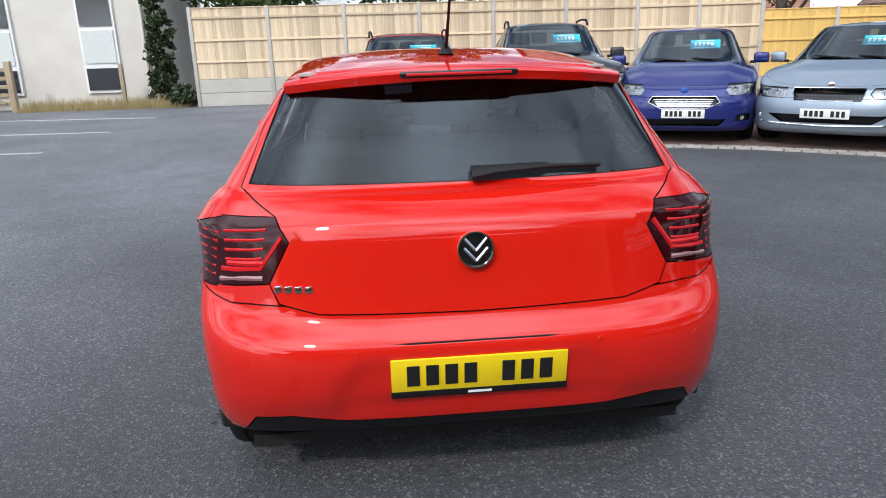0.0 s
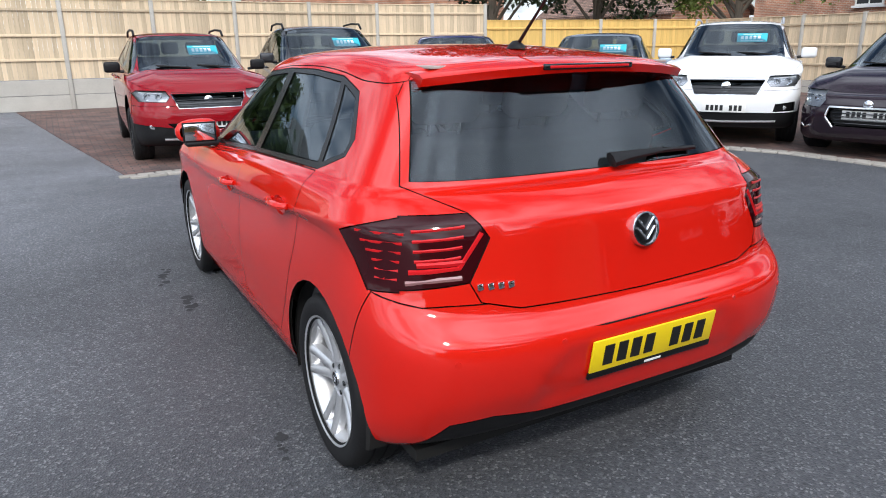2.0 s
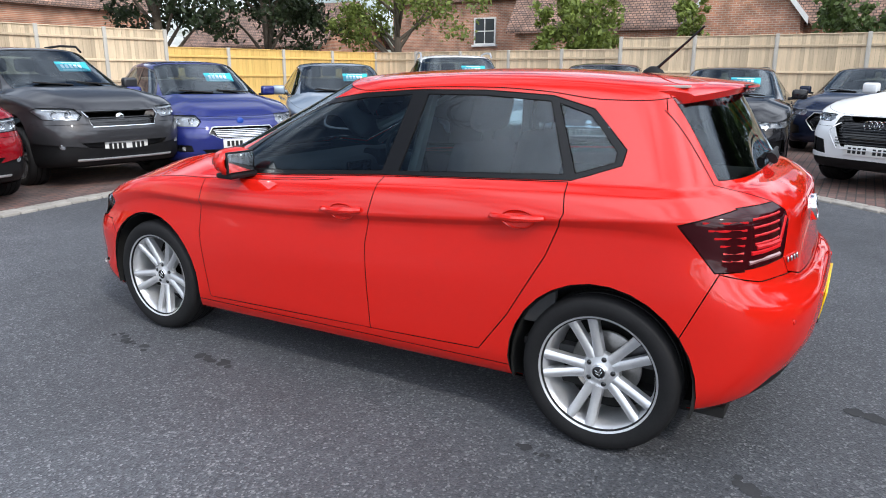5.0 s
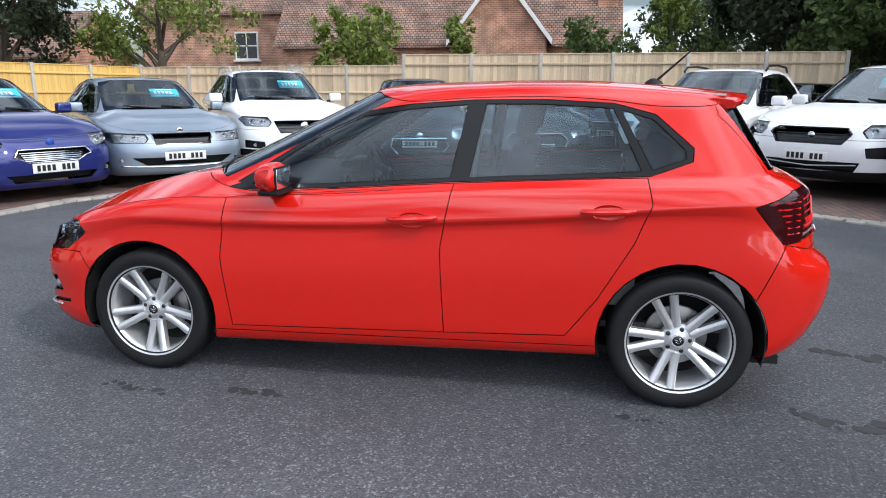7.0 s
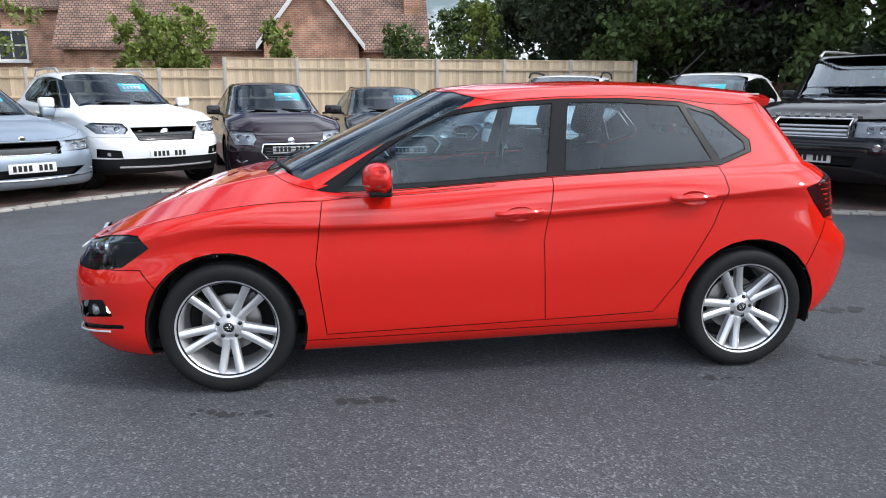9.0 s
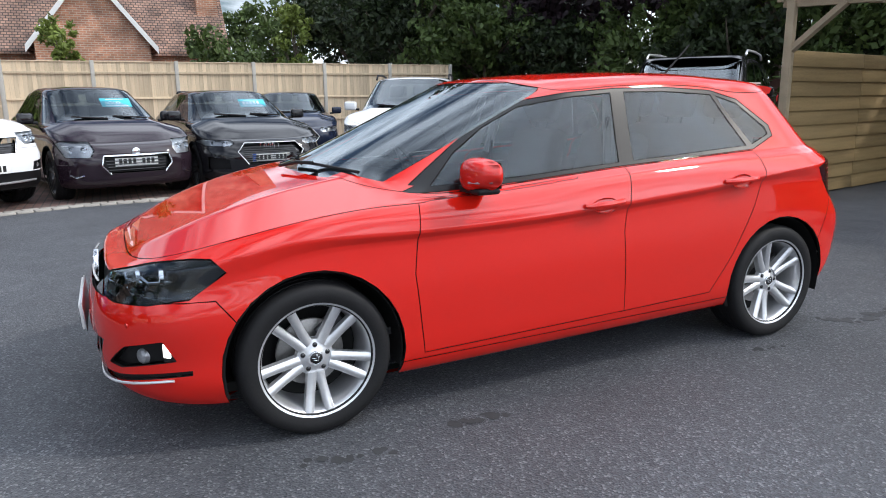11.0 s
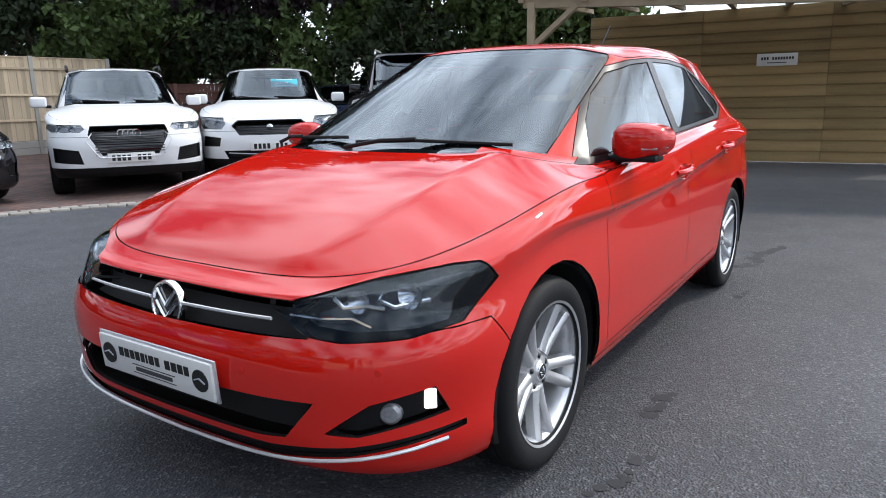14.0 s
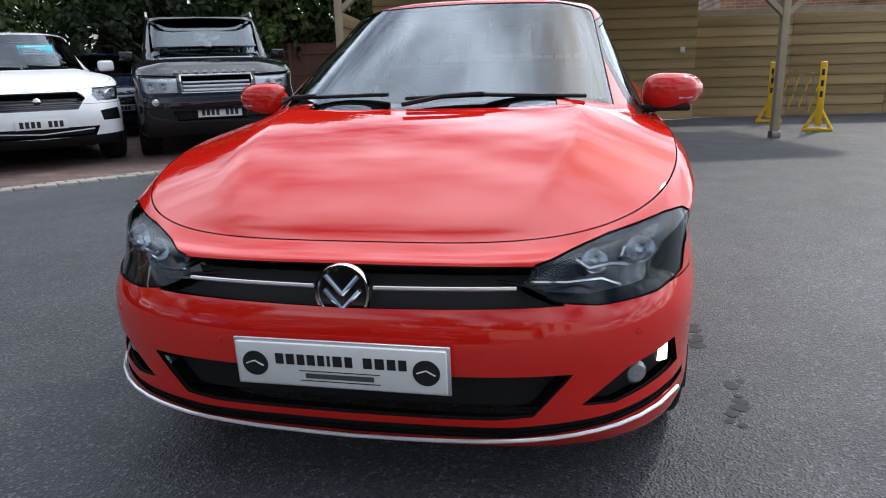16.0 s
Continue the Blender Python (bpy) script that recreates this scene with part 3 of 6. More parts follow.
def wheel(root, x, y, r, style, flip, turn=0.0, simple=False):
    ms = wheel_meshes(style)
    hub = new("wheel", ms["back"])
    hub.parent = root
    s = r / 0.3135
    hub.matrix_basis = pose(x, y, r, 0, 0, 180 if flip else 0) @ pose(0, 0, 0, turn, 0, 0) @ Matrix.Diagonal((s, s, s, 1))
    names = ["tyre", "rim", "hub", "cap"] if simple else ["tyre", "rim", "hub", "cap", "cap_ring", "mark", "disc", "caliper"]
    for k in names:
        ob = new(ms[k].name, ms[k])
        ob.parent = hub
    for k in range(5):
        for sx in (1, -1):
            ob = new("spoke", ms["spoke"])
            ob.parent = hub
            ob.matrix_basis = pose(0, 0, 0, 72 * k, 0, 0) @ Matrix.Diagonal((1, sx, 1, 1))
        if not simple:
            a = radians(72 * k + 36)
            ob = new("bolt", ms["bolt"])
            ob.parent = hub
            ob.matrix_basis = pose(0, 0.052 * math.sin(a), 0.052 * math.cos(a))
    return hub


def plate(root, at, size, mat, turn, name="number_plate", bars=7, band=False, ink=INK):
    """A registration plate whose characters are plain bars."""
    w, h = size
    p = part(name, box((w, 0.008, h), bevel=0.003), mat, root, m=pose(*at) @ turn)
    gaps = bars + 1
    step = w * 0.86 / gaps
    x = -w * 0.43 + step * 0.5
    for k in range(bars):
        if k == 4:
            x += step
        part("character", box((step * 0.66, 0.003, h * 0.62), (x, -0.005, 0)), ink, p, smooth=False)
        x += step
    if band:
        part("band", box((w * 0.09, 0.003, h * 0.96), (-w * 0.452, -0.0045, 0)), BLUE_INK, p, smooth=False)
    return p


def liner(r, a, b, steps):
    """The upper part of a wheel housing."""
    bm = lathe([(r, a), (r, b), (r * 0.975, b + 0.01)], steps)
    bmesh.ops.bisect_plane(bm, geom=bm.verts[:] + bm.edges[:] + bm.faces[:], plane_co=(0, 0, -r * 0.25), plane_no=(0, 0, -1), clear_outer=True)
    return bm


def seat(root, x, y, z, mat, m=None, bench=False):
    s = part("seat", box((0.50 if not bench else 1.2, 0.50, 0.16), (x, y, z), 0.05, 3), mat, root)
    tilt = pose(x, y - 0.24, z + 0.05, 14, 0, 0)
    bm = box((0.48 if not bench else 1.2, 0.13, 0.60), (0, 0, 0.30), 0.05, 3)
    part("backrest", bm, mat, s, m=tilt)
    for dx in ((0,) if not bench else (-0.38, 0, 0.38)):
        bm = box((0.27, 0.10, 0.19), (dx, 0.01, 0.735), 0.045, 3)
        for q in (-0.06, 0.06):
            tube([(dx + q, 0, 0.58), (dx + q, 0.005, 0.68)], 0.006, 6, bm)
        part("headrest", bm, mat, s, m=tilt)
    return s


# ---- the cars of the yard ----
def car_warp(s):
    """Maps the hatchback's proportions to another car's."""
    wy = smooth_warp([(-0.705, -s["ro"]), (0.0, 0.0), (1.45, s["screen_top"]), (2.42, s["cowl"]), (2.564, s["wb"]), (3.365, s["wb"] + s["fo"])])
    wz = smooth_warp([(0.0, 0.0), (0.25, s["clear"]), (0.60, s["bumper"]), (0.745, s["nose"]), (0.99, s["cowl_z"]), (1.06, s["belt"]), (1.455, s["roof"])])
    k = s["half"] / 0.876
    top = s["tumble"]
    return lambda c: (c[0] * k * (1 + top * min(1.0, max(0.0, (c[2] - 0.95) / 0.4))), wy(c[1]), wz(c[2]))


def surface(root_obs, x, z, warp, away=0.0):
    """The place on a car's front at canonical x, z."""
    p = warp((x, 4.0, z))
    co = None
    for dx in (0.0, -0.006, 0.006, -0.02, -0.05, -0.1):
        q = p[0] * (1 + dx)
        co = root_obs.ray_cast(Vector((q, p[1] + 1.0, p[2])), Vector((0, -1, 0)))[0]
        if co is not None and co.y > 1.5:
            break
    return (co if co is not None else Vector((p[0], warp((0, 3.2, 0))[1], p[2]))) + Vector((0, away, 0))


def strip_on(root_obs, pts, warp, radius, mat, name, parent, away=0.004, squash=1.0, sides=6):
    path = [surface(root_obs, x, z, warp, away) for x, z in pts]
    return part(name, tube(path, radius, sides, squash=squash), mat, parent)


def yard_car(label, coat, spec, front, at, facing, scale=1.1, sticker=None, plate_z=0.45, extra=None, group="cars for sale", band=False):
    """A parked car: at is the place of its front plate on the ground, facing the way its nose points."""
    bm, ring, tag = half_shell(False, spec.get("square", 0.0))
    cut_car(bm, ring, tag, front)
    a = math.degrees(math.atan2(-facing[0], facing[1]))
    nose = spec["wb"] + spec["fo"]
    root = thing("car", label, "car", pose(at[0], at[1], 0, 0, 0, a) @ Matrix.Diagonal((scale, scale, scale, 1)) @ pose(0, -nose, 0), group)
    warp = car_warp(spec)
    mats = {n: coat for n in PARTS}
    low = spec.get("low", BLACK)
    mats.update(window_trim=GLOSS_BLACK, front_side_window=GLASS, rear_side_window=PRIVACY, quarter_window=PRIVACY, windscreen=GLASS, rear_window=PRIVACY, headlight=LENS, tail_light=LENS_RED, upper_grille=spec.get("grille", GLOSS_BLACK), lower_grille=BLACK, fog_surround=BLACK, diffuser=BLACK, sill=low, cladding=low)
    mats["roof"] = spec.get("roof_mat", coat)
    made = split_car(bm, tag, root, mats, warp, 0.002, ring)
    front_obs = made["skin"]
    hw, r = spec["half"], spec["wheel"]
    for y in (0.0, spec["wb"]):
        for sgn in (1, -1):
            wheel(root, sgn * (hw - 0.125), y, r, spec.get("rim", "dark"), sgn < 0, random.uniform(0, 70), True)
            part("wheel_arch", liner(r * 1.17, -0.26, 0.02, 24), DARK, root, m=pose(sgn * (hw - 0.125), y, r, 0, 0, 0 if sgn > 0 else 180))
    part("floor_pan", box((hw * 1.7, nose * 0.9, 0.05), (0, spec["wb"] / 2, spec["clear"] + 0.03)), DARK, root)
    for h in made["headlight"]:
        back = new("lamp_housing", h.data.copy())
        back.data.materials.clear()
        back.data.materials.append(LAMP_INNER)
        back.parent = h
        back.matrix_basis = pose(0, -0.05, 0)
    hl = [p for n, p in front if n == "headlight"][0]
    cx, cz = sum(p[0] for p in hl) / len(hl), sum(p[1] for p in hl) / len(hl)
    for sgn, h in zip((1, -1), made["headlight"]):
        for dx, rad in ((-0.07, 0.036), (0.05, 0.040)):
            c = surface(front_obs, sgn * (cx + dx), cz - 0.005, warp, -0.035)
            part("reflector", lathe([(0.0, -0.02), (rad * 0.6, -0.012), (rad, 0.01), (rad * 1.08, 0.012)], 18, "y"), REFLECTOR, h, m=pose(*c))
        c1, c2 = surface(front_obs, sgn * (cx - 0.12), cz + 0.018, warp, -0.012), surface(front_obs, sgn * (cx + 0.13), cz + 0.030, warp, -0.014)
        part("light_strip", tube([c1, (c1 + c2) / 2, c2], 0.006, 5), WHITE, h)
    pz = spec.get("plate_z", plate_z)
    zc = [z for z in np.linspace(0.25, 0.75, 60) if abs(warp((0, 3, z))[2] - pz) < 0.012]
    pc = surface(front_obs, 0.0, zc[0] if zc else 0.42, warp, 0.012)
    plate(root, (0, pc.y, pz), (0.52, 0.11), WHITE_PLATE, pose(0, 0, 0, 0, 0, 180), band=band)
    for sgn in (1, -1):
        my = spec["cowl"] - 0.52
        mz = warp((0, 2, 1.0))[2] + 0.02
        m = part("door_mirror", box((0.20, 0.11, 0.14), (sgn * (hw + 0.075), my, mz), 0.035, 3), spec.get("mirror", coat), root)
        part("mirror_glass", box((0.15, 0.004, 0.10), (sgn * (hw + 0.075), my - 0.056, mz)), CHROME, m)
        part("mirror_arm", tube([(sgn * (hw - 0.07), my + 0.02, mz - 0.06), (sgn * (hw + 0.03), my, mz - 0.05)], 0.02, 6), BLACK, m)
        for y0, y1 in ((1.29, 1.08), (0.44, 0.23)):
            p0, p1 = warp((sgn * 0.885, y0, 0.84)), warp((sgn * 0.885, y1, 0.86))
            part("door_handle", tube([p0, ((p0[0] + p1[0]) / 2 + sgn * 0.02, (p0[1] + p1[1]) / 2, (p0[2] + p1[2]) / 2), p1], 0.014, 6), coat, root)
    inner = TRIM_GREY
    part("dashboard", box((hw * 1.6, 0.5, 0.3), (0, spec["cowl"] - 0.28, spec["cowl_z"] - 0.22), 0.06), inner, root)
    bm2 = bmesh.new()
    tube([(0.36 + 0.18 * math.cos(k * math.pi / 8), spec["cowl"] - 0.62 + 0.07 * math.sin(k * math.pi / 8), spec["cowl_z"] - 0.08 + 0.17 * math.sin(k * math.pi / 8)) for k in range(17)], 0.014, 6, bm2)
    part("steering_wheel", bm2, BLACK, root)
    for x in (-0.36, 0.36):
        seat(root, x, spec["cowl"] - 1.25, spec["clear"] + 0.30, CLOTH)
    seat(root, 0, 0.35, spec["clear"] + 0.32, CLOTH, bench=True)
    for x0, x1 in ((0.02, 0.46), (-0.50, -0.06)):
        zz = spec["cowl_z"] + 0.02
        part("wiper", tube([(x0, spec["cowl"] - 0.03, zz), (x1, spec["cowl"] - 0.11, zz + 0.03)], 0.011, 5), BLACK, root)
    if spec.get("rails"):
        for sgn in (1, -1):
            y0, y1 = spec["screen_top"] - 0.12, 0.05
            xr = hw * 0.66 * (1 + spec["tumble"])
            zt = spec["roof"]
            part("roof_rail", tube([(sgn * xr, y0, zt - 0.06), (sgn * xr, y0 - 0.12, zt + 0.012), (sgn * xr, (y0 + y1) / 2, zt + 0.03), (sgn * xr, y1 + 0.12, zt + 0.012), (sgn * xr, y1, zt - 0.06)], 0.017, 6), spec["rails"], root)
    if sticker:
        yy, zz = (spec["cowl"] + spec["screen_top"]) / 2, (spec["cowl_z"] + spec["roof"]) / 2
        tilt = math.degrees(math.atan2(spec["cowl"] - spec["screen_top"], spec["roof"] - spec["cowl_z"]))
        st = part("price_sticker", box((0.40, 0.003, 0.20), bevel=0.001), TEAL, root, "teal price sticker behind the windscreen", pose(-0.22, yy - 0.03, zz - 0.01, 0, 0, 180) @ pose(0, 0, 0, -tilt * 0.85, 0, 0))
        if sticker == "SOLD":
            word(sticker, st, 0.085, pose(-0.15, -0.004, -0.04, 90, 0, 0), WHITE)
        else:
            for k in range(5):
                part("character", box((0.036, 0.002, 0.075), (-0.13 + 0.055 * k, -0.003, 0.0)), WHITE, st, smooth=False)
        part("small_print", box((0.30, 0.002, 0.012), (0, -0.003, -0.075)), WHITE, st, smooth=False)
        part("small_print", box((0.24, 0.002, 0.010), (0, -0.003, 0.075)), WHITE, st, smooth=False)
    if extra:
        extra(root, front_obs, warp, made, coat)
    return root


def word(text, parent, size, m, mat):
    cu = bpy.data.curves.new("lettering", "FONT")
    cu.body, cu.size, cu.extrude = text, size, 0.0005
    cu.materials.append(mat)
    ob = new("lettering", cu)
    ob.parent = parent
    ob.matrix_basis = m
    return ob


HATCH = dict(ro=0.70, wb=2.60, fo=0.86, screen_top=1.45, cowl=2.38, half=0.90, clear=0.24, bumper=0.60, nose=0.78, cowl_z=1.0, belt=1.07, roof=1.47, wheel=0.32, tumble=0.0)


def spec(**k):
    return {**HATCH, **k}


def bars_in(root_obs, warp, parent, z0, z1, n, w0, w1, mat, radius=0.006, name="grille_bar", away=-0.01):
    for k in range(n):
        u = (k + 0.5) / n
        z, w = z0 + (z1 - z0) * u, w0 + (w1 - w0) * u
        strip_on(root_obs, [(-w + 2 * w * i / 8, z) for i in range(9)], warp, radius, mat, name, parent, away)


def uprights_in(root_obs, warp, parent, z0, z1, n, w, mat, radius=0.006):
    for k in range(n):
        x = -w + 2 * w * (k + 0.5) / n
        strip_on(root_obs, [(x, z0), (x, (z0 + z1) / 2), (x, z1)], warp, radius, mat, "grille_slat", parent, -0.005)


def outline_on(root_obs, warp, parent, poly, mat, radius=0.008, name="grille_frame", away=0.0):
    pts = poly + [(-x, z) for x, z in poly[::-1]]
    fine = []
    for (a, b), (c, d) in zip(pts, pts[1:] + pts[:1]):
        fine += [(a + (c - a) * k / 3, b + (d - b) * k / 3) for k in range(3)]
    fine.append(fine[0])
    strip_on(root_obs, fine, warp, radius, mat, name, parent, away)


def badge_on(root_obs, warp, parent, z, size, mat=CHROME, kind="disc"):
    c = surface(root_obs, 0, z, warp, 0.012)
    if kind == "rings":
        for k in range(4):
            bm = bmesh.new()
            tube([(size * 1.25 * (k - 1.5) + size * math.cos(a * math.pi / 9), 0, size * math.sin(a * math.pi / 9)) for a in range(19)], size * 0.16, 5, bm)
            part("badge", bm, mat, parent, m=pose(*c))
    else:
        part("badge", lathe([(0, 0.012), (size * 0.7, 0.010), (size, 0.0), (size, -0.01)], 18, "y"), mat, parent, m=pose(*c))


def fogs(root_obs, warp, parent, x, z, r=0.035):
    for s in (1, -1):
        c = surface(root_obs, s * x, z, warp, 0.003)
        part("fog_light", lathe([(0, 0.006), (r * 0.8, 0.004), (r, -0.006), (r * 1.1, -0.02)], 16, "y"), REFLECTOR, parent, m=pose(*c))


# ---- the red hatchback ----
def hero():
    bm, ring, tag = half_shell(True)
    cut_car(bm, ring, tag, POLO_FRONT)
    # a shallow recess for the rear plate
    for v in bm.verts:
        if v.co.y < -0.6 and 0.40 < v.co.z < 0.615:
            lim = 0.44 - max(0.0, (v.co.z - 0.51)) * 1.0
            e = min((lim - abs(v.co.x)) / 0.05, (0.615 - v.co.z) / 0.045, (v.co.z - 0.40) / 0.04)
            v.co.y += 0.014 * max(0.0, min(1.0, e))
    root = thing("car", "bright red five-door hatchback parked on dark asphalt, front fog lamps lit", "car")
    mats = {n: RED for n in PARTS}
    mats.update(window_trim=TRIM_BLACK, front_side_window=GLASS, rear_side_window=GLASS, quarter_window=GLASS, windscreen=SCREEN, rear_window=REAR_GLASS, headlight=LENS_SMOKE, tail_light=LENS_DARK, upper_grille=DARK, lower_grille=DARK, fog_surround=BLACK, diffuser=BLACK, cladding=BLACK)
    warp = lambda c: c
    made = split_car(bm, tag, root, mats, warp, 0.0022, ring)
    front = made["skin"]

    def behind(x, z, away=0.0):
        best = front.ray_cast(Vector((x, -2.0, z)), Vector((0, 1, 0)))[0]
        return best + Vector((0, -away, 0)) if best is not None else Vector((x, -0.6, z))

    def beside(y, z, sgn, away=0.0):
        best = front.ray_cast(Vector((sgn * 2.0, y, z)), Vector((-sgn, 0, 0)))[0]
        if best is not None and abs(best.x) < 0.6:
            best = None
        return best + Vector((sgn * away, 0, 0)) if best is not None else Vector((sgn * 0.86, y, z))

    # wheels and arches
    for y in (0.0, 2.564):
        for sgn in (1, -1):
            wheel(root, sgn * 0.748, y, 0.3135, "bright", sgn < 0, 36 if y else 20)
            part("wheel_arch", liner(0.364, -0.30, 0.085, 40), DARK, root, m=pose(sgn * 0.755, y, 0.315, 0, 0, 0 if sgn > 0 else 180))
    part("floor_pan", box((1.45, 3.5, 0.04), (0, 1.3, 0.22)), DARK, root)
    part("cabin_floor", box((1.42, 2.6, 0.03), (0, 1.0, 0.34)), TRIM_GREY, root)
    # lamps
    for sgn, h in zip((1, -1), made["headlight"]):
        back = new("lamp_housing", h.data.copy())
        back.data.materials.clear()
        back.data.materials.append(GLOSS_BLACK)
        back.parent = h
        back.matrix_basis = pose(-sgn * 0.03, -0.085, -0.004)
        S = lambda x, z, d: surface(front, sgn * x, z, warp, d)
        part("light_blade", tube([S(0.44, 0.640, -0.012), S(0.52, 0.636, -0.016), S(0.60, 0.637, -0.02), S(0.645, 0.617, -0.022)], 0.0045, 6), CHROME, h)
        part("light_blade", tube([S(0.54, 0.682, -0.02), S(0.57, 0.660, -0.025), S(0.62, 0.665, -0.03), S(0.66, 0.657, -0.03)], 0.006, 6), REFLECTOR, h)
        part("light_blade", tube([S(0.655, 0.698, -0.02), S(0.645, 0.68, -0.025), S(0.68, 0.660, -0.03), S(0.74, 0.672, -0.035)], 0.006, 6), REFLECTOR, h)
        for x, z, r in ((0.585, 0.668, 0.027), (0.695, 0.682, 0.031)):
            part("reflector", lathe([(0.0, -0.03), (r * 0.55, -0.022), (r, 0.0), (r * 1.12, 0.004), (r * 1.12, -0.01)], 24, "y"), REFLECTOR, h, m=pose(*S(x, z, -0.05)))
    lit = lambda x, z, s: surface(front, s * x, z, warp, 0.006)
    for sgn, f in zip((1, -1), made["fog_surround"]):
        c = lit(0.690, 0.390, sgn)
        part("fog_light", lathe([(0.0, 0.008), (0.022, 0.006), (0.030, -0.002), (0.033, -0.02)], 24, "y"), LAMP_INNER, f, m=pose(*c, 0, 0, -sgn * 25))
        c = lit(0.758, 0.417, sgn)
        part("lit_fog_lamp", box((0.034, 0.012, 0.055), bevel=0.005), LAMP_ON, f, "lit white daytime lamp", pose(*c, 0, 0, -sgn * 38))
    for sgn, h in zip((1, -1), made["tail_light"]):
        B = lambda x, z: behind(sgn * x, z, -0.003)
        for k in range(4):
            z = 0.965 - 0.028 * k
            pts = [B(x, z - 0.004 * i) for i, x in enumerate((0.60 + 0.006 * k, 0.64, 0.69, 0.735))]
            part("lamp_bar", tube(pts, 0.0055, 6), LENS_RED, h)
        part("lamp_bar", tube([B(0.555, 0.945), B(0.625, 0.850), B(0.70, 0.842), B(0.75, 0.838)], 0.009, 6), LENS_RED, h)
        part("lamp_bar", tube([B(0.61, 0.866), B(0.66, 0.862), B(0.73, 0.858)], 0.009, 6), LENS_RED, h)
        part("lamp_edge", tube([B(0.62, 0.822), B(0.68, 0.818), B(0.76, 0.806)], 0.008, 6), LENS_CLEAR, h)
        for k in range(6):
            z = 0.945 - 0.026 * k
            part("lamp_bar", tube([beside(-0.33 - 0.020 * k, z, sgn, -0.003), beside(-0.40, z, sgn, -0.003), beside(-0.46, z, sgn, -0.003)], 0.0052, 5), LENS_RED, h)
    # front trim
    grille = made["upper_grille"][0]
    for s in (1, -1):
        strip_on(front, [(s * x, 0.630 + 0.012 * x) for x in (0.075, 0.15, 0.22, 0.29, 0.35, 0.41)], warp, 0.006, BRIGHT, "chrome_bar", grille, 0.074, 0.8)
    bars_in(front, warp, grille, 0.592, 0.668, 5, 0.47, 0.44, BLACK, 0.005)
    low = made["lower_grille"][0]
    bars_in(front, warp, low, 0.32, 0.42, 5, 0.42, 0.50, BLACK, 0.006)
    edge = []
    for x in np.linspace(-0.80, 0.80, 33):
        c = surface(front, x or 0.004, 0.236 + 0.02 * abs(x) + 0.105 * abs(x) ** 2.4, warp, 0.014)
        edge.append(c + Vector((0.004 * math.copysign((abs(x) / 0.80) ** 2, x), 0, 0)))
    for k in range(1, 32):
        edge[k].y = max(edge[k].y, (edge[k - 1].y + edge[k + 1].y) / 2)
    part("chrome_strip", tube(edge, 0.0052, 8), BRIGHT, made["front_bumper"][0])

    def roundel(parent, c, turn, r):
        m = pose(*c) @ turn
        b = part("badge", lathe([(0.0, -0.010), (r * 0.86, -0.008), (r * 0.9, 0.0)], 40, "y"), GLOSS_BLACK, parent, m=m)
        part("badge_ring", lathe([(r * 0.84, -0.008), (r * 0.88, -0.015), (r * 0.96, -0.015), (r, -0.009), (r, 0.004)], 48, "y"), CHROME, b)
        for s in (1, -1):
            for p, q in (((0.58, 0.60), (0.0, -0.05)), ((0.62, 0.10), (0.0, -0.58))):
                bm = tube([(s * p[0] * r, -0.012, p[1] * r), (s * q[0] * r, -0.012, q[1] * r)], r * 0.085, 6)
                part("badge_bar", bm, CHROME, b)
        return b
    roundel(root, surface(front, 0.004, 0.614, warp, 0.05), pose(0, 0, 0, -6, 0, 180), 0.071)
    roundel(root, behind(0.004, 0.895, 0.004), pose(0, 0, 0, -10, 0, 0), 0.056)
    pc = surface(front, 0.004, 0.47, warp, 0.014)
    p = part("show_plate", box((0.52, 0.010, 0.111), bevel=0.004), WHITE_PLATE, root, "white dealer's plate with dark print", pose(0, pc.y + 0.012, 0.452, 4, 0, 180))
    part("plate_holder", box((0.535, 0.008, 0.125), (0, 0.008, 0), 0.003), ALLOY, p)
    for s in (1, -1):
        part("emblem", lathe([(0.0, -0.0075), (0.032, -0.0075), (0.033, -0.004)], 28, "y"), INK, p, m=pose(s * 0.212, 0, 0))
        part("emblem_line", tube([(-0.022, -0.009, 0.0), (0.0, -0.009, 0.008), (0.022, -0.009, -0.004)], 0.0022, 5), ALLOY, p, m=pose(s * 0.212, 0, 0))
    x = -0.158
    for k, w in enumerate((.020, .020, .018, .019, .016, .007, .022, .018, 0, .021, .022, .020, .019)):
        if w:
            part("character", box((w, 0.002, 0.027), (x + w / 2, -0.006, 0.016)), INK, p, smooth=False)
        x += (w or 0.012) + 0.0075
    part("small_print", box((0.17, 0.002, 0.012), (0, -0.006, -0.026)), TRIM_GREY, p, smooth=False)
    for z in (-0.013, -0.039):
        part("print_line", box((0.20, 0.002, 0.0015), (0, -0.006, z)), INK, p, smooth=False)
    for xs, zs in ((0.33, 0.49), (0.69, 0.515)):
        for s in (1, -1):
            c = surface(front, s * xs, zs, warp, 0.0)
            part("parking_sensor", lathe([(0.0, 0.003), (0.009, 0.0025), (0.0095, -0.004)], 16, "y"), RED, root, m=pose(*c, 0, 0, -s * xs * 38))
    # rear trim
    c = behind(0.004, 0.552, 0.006)
    rp = plate(root, (0.0, c.y - 0.002, 0.550), (0.52, 0.111), YELLOW_PLATE, pose(0, 0, 0, 9, 0, 0))
    part("plate_frame", box((0.525, 0.009, 0.022), (0, 0.0, -0.066), 0.002), BLACK, rp)
    part("small_print", box((0.07, 0.002, 0.007), (0.0, -0.006, -0.066)), WHITE, rp, smooth=False)
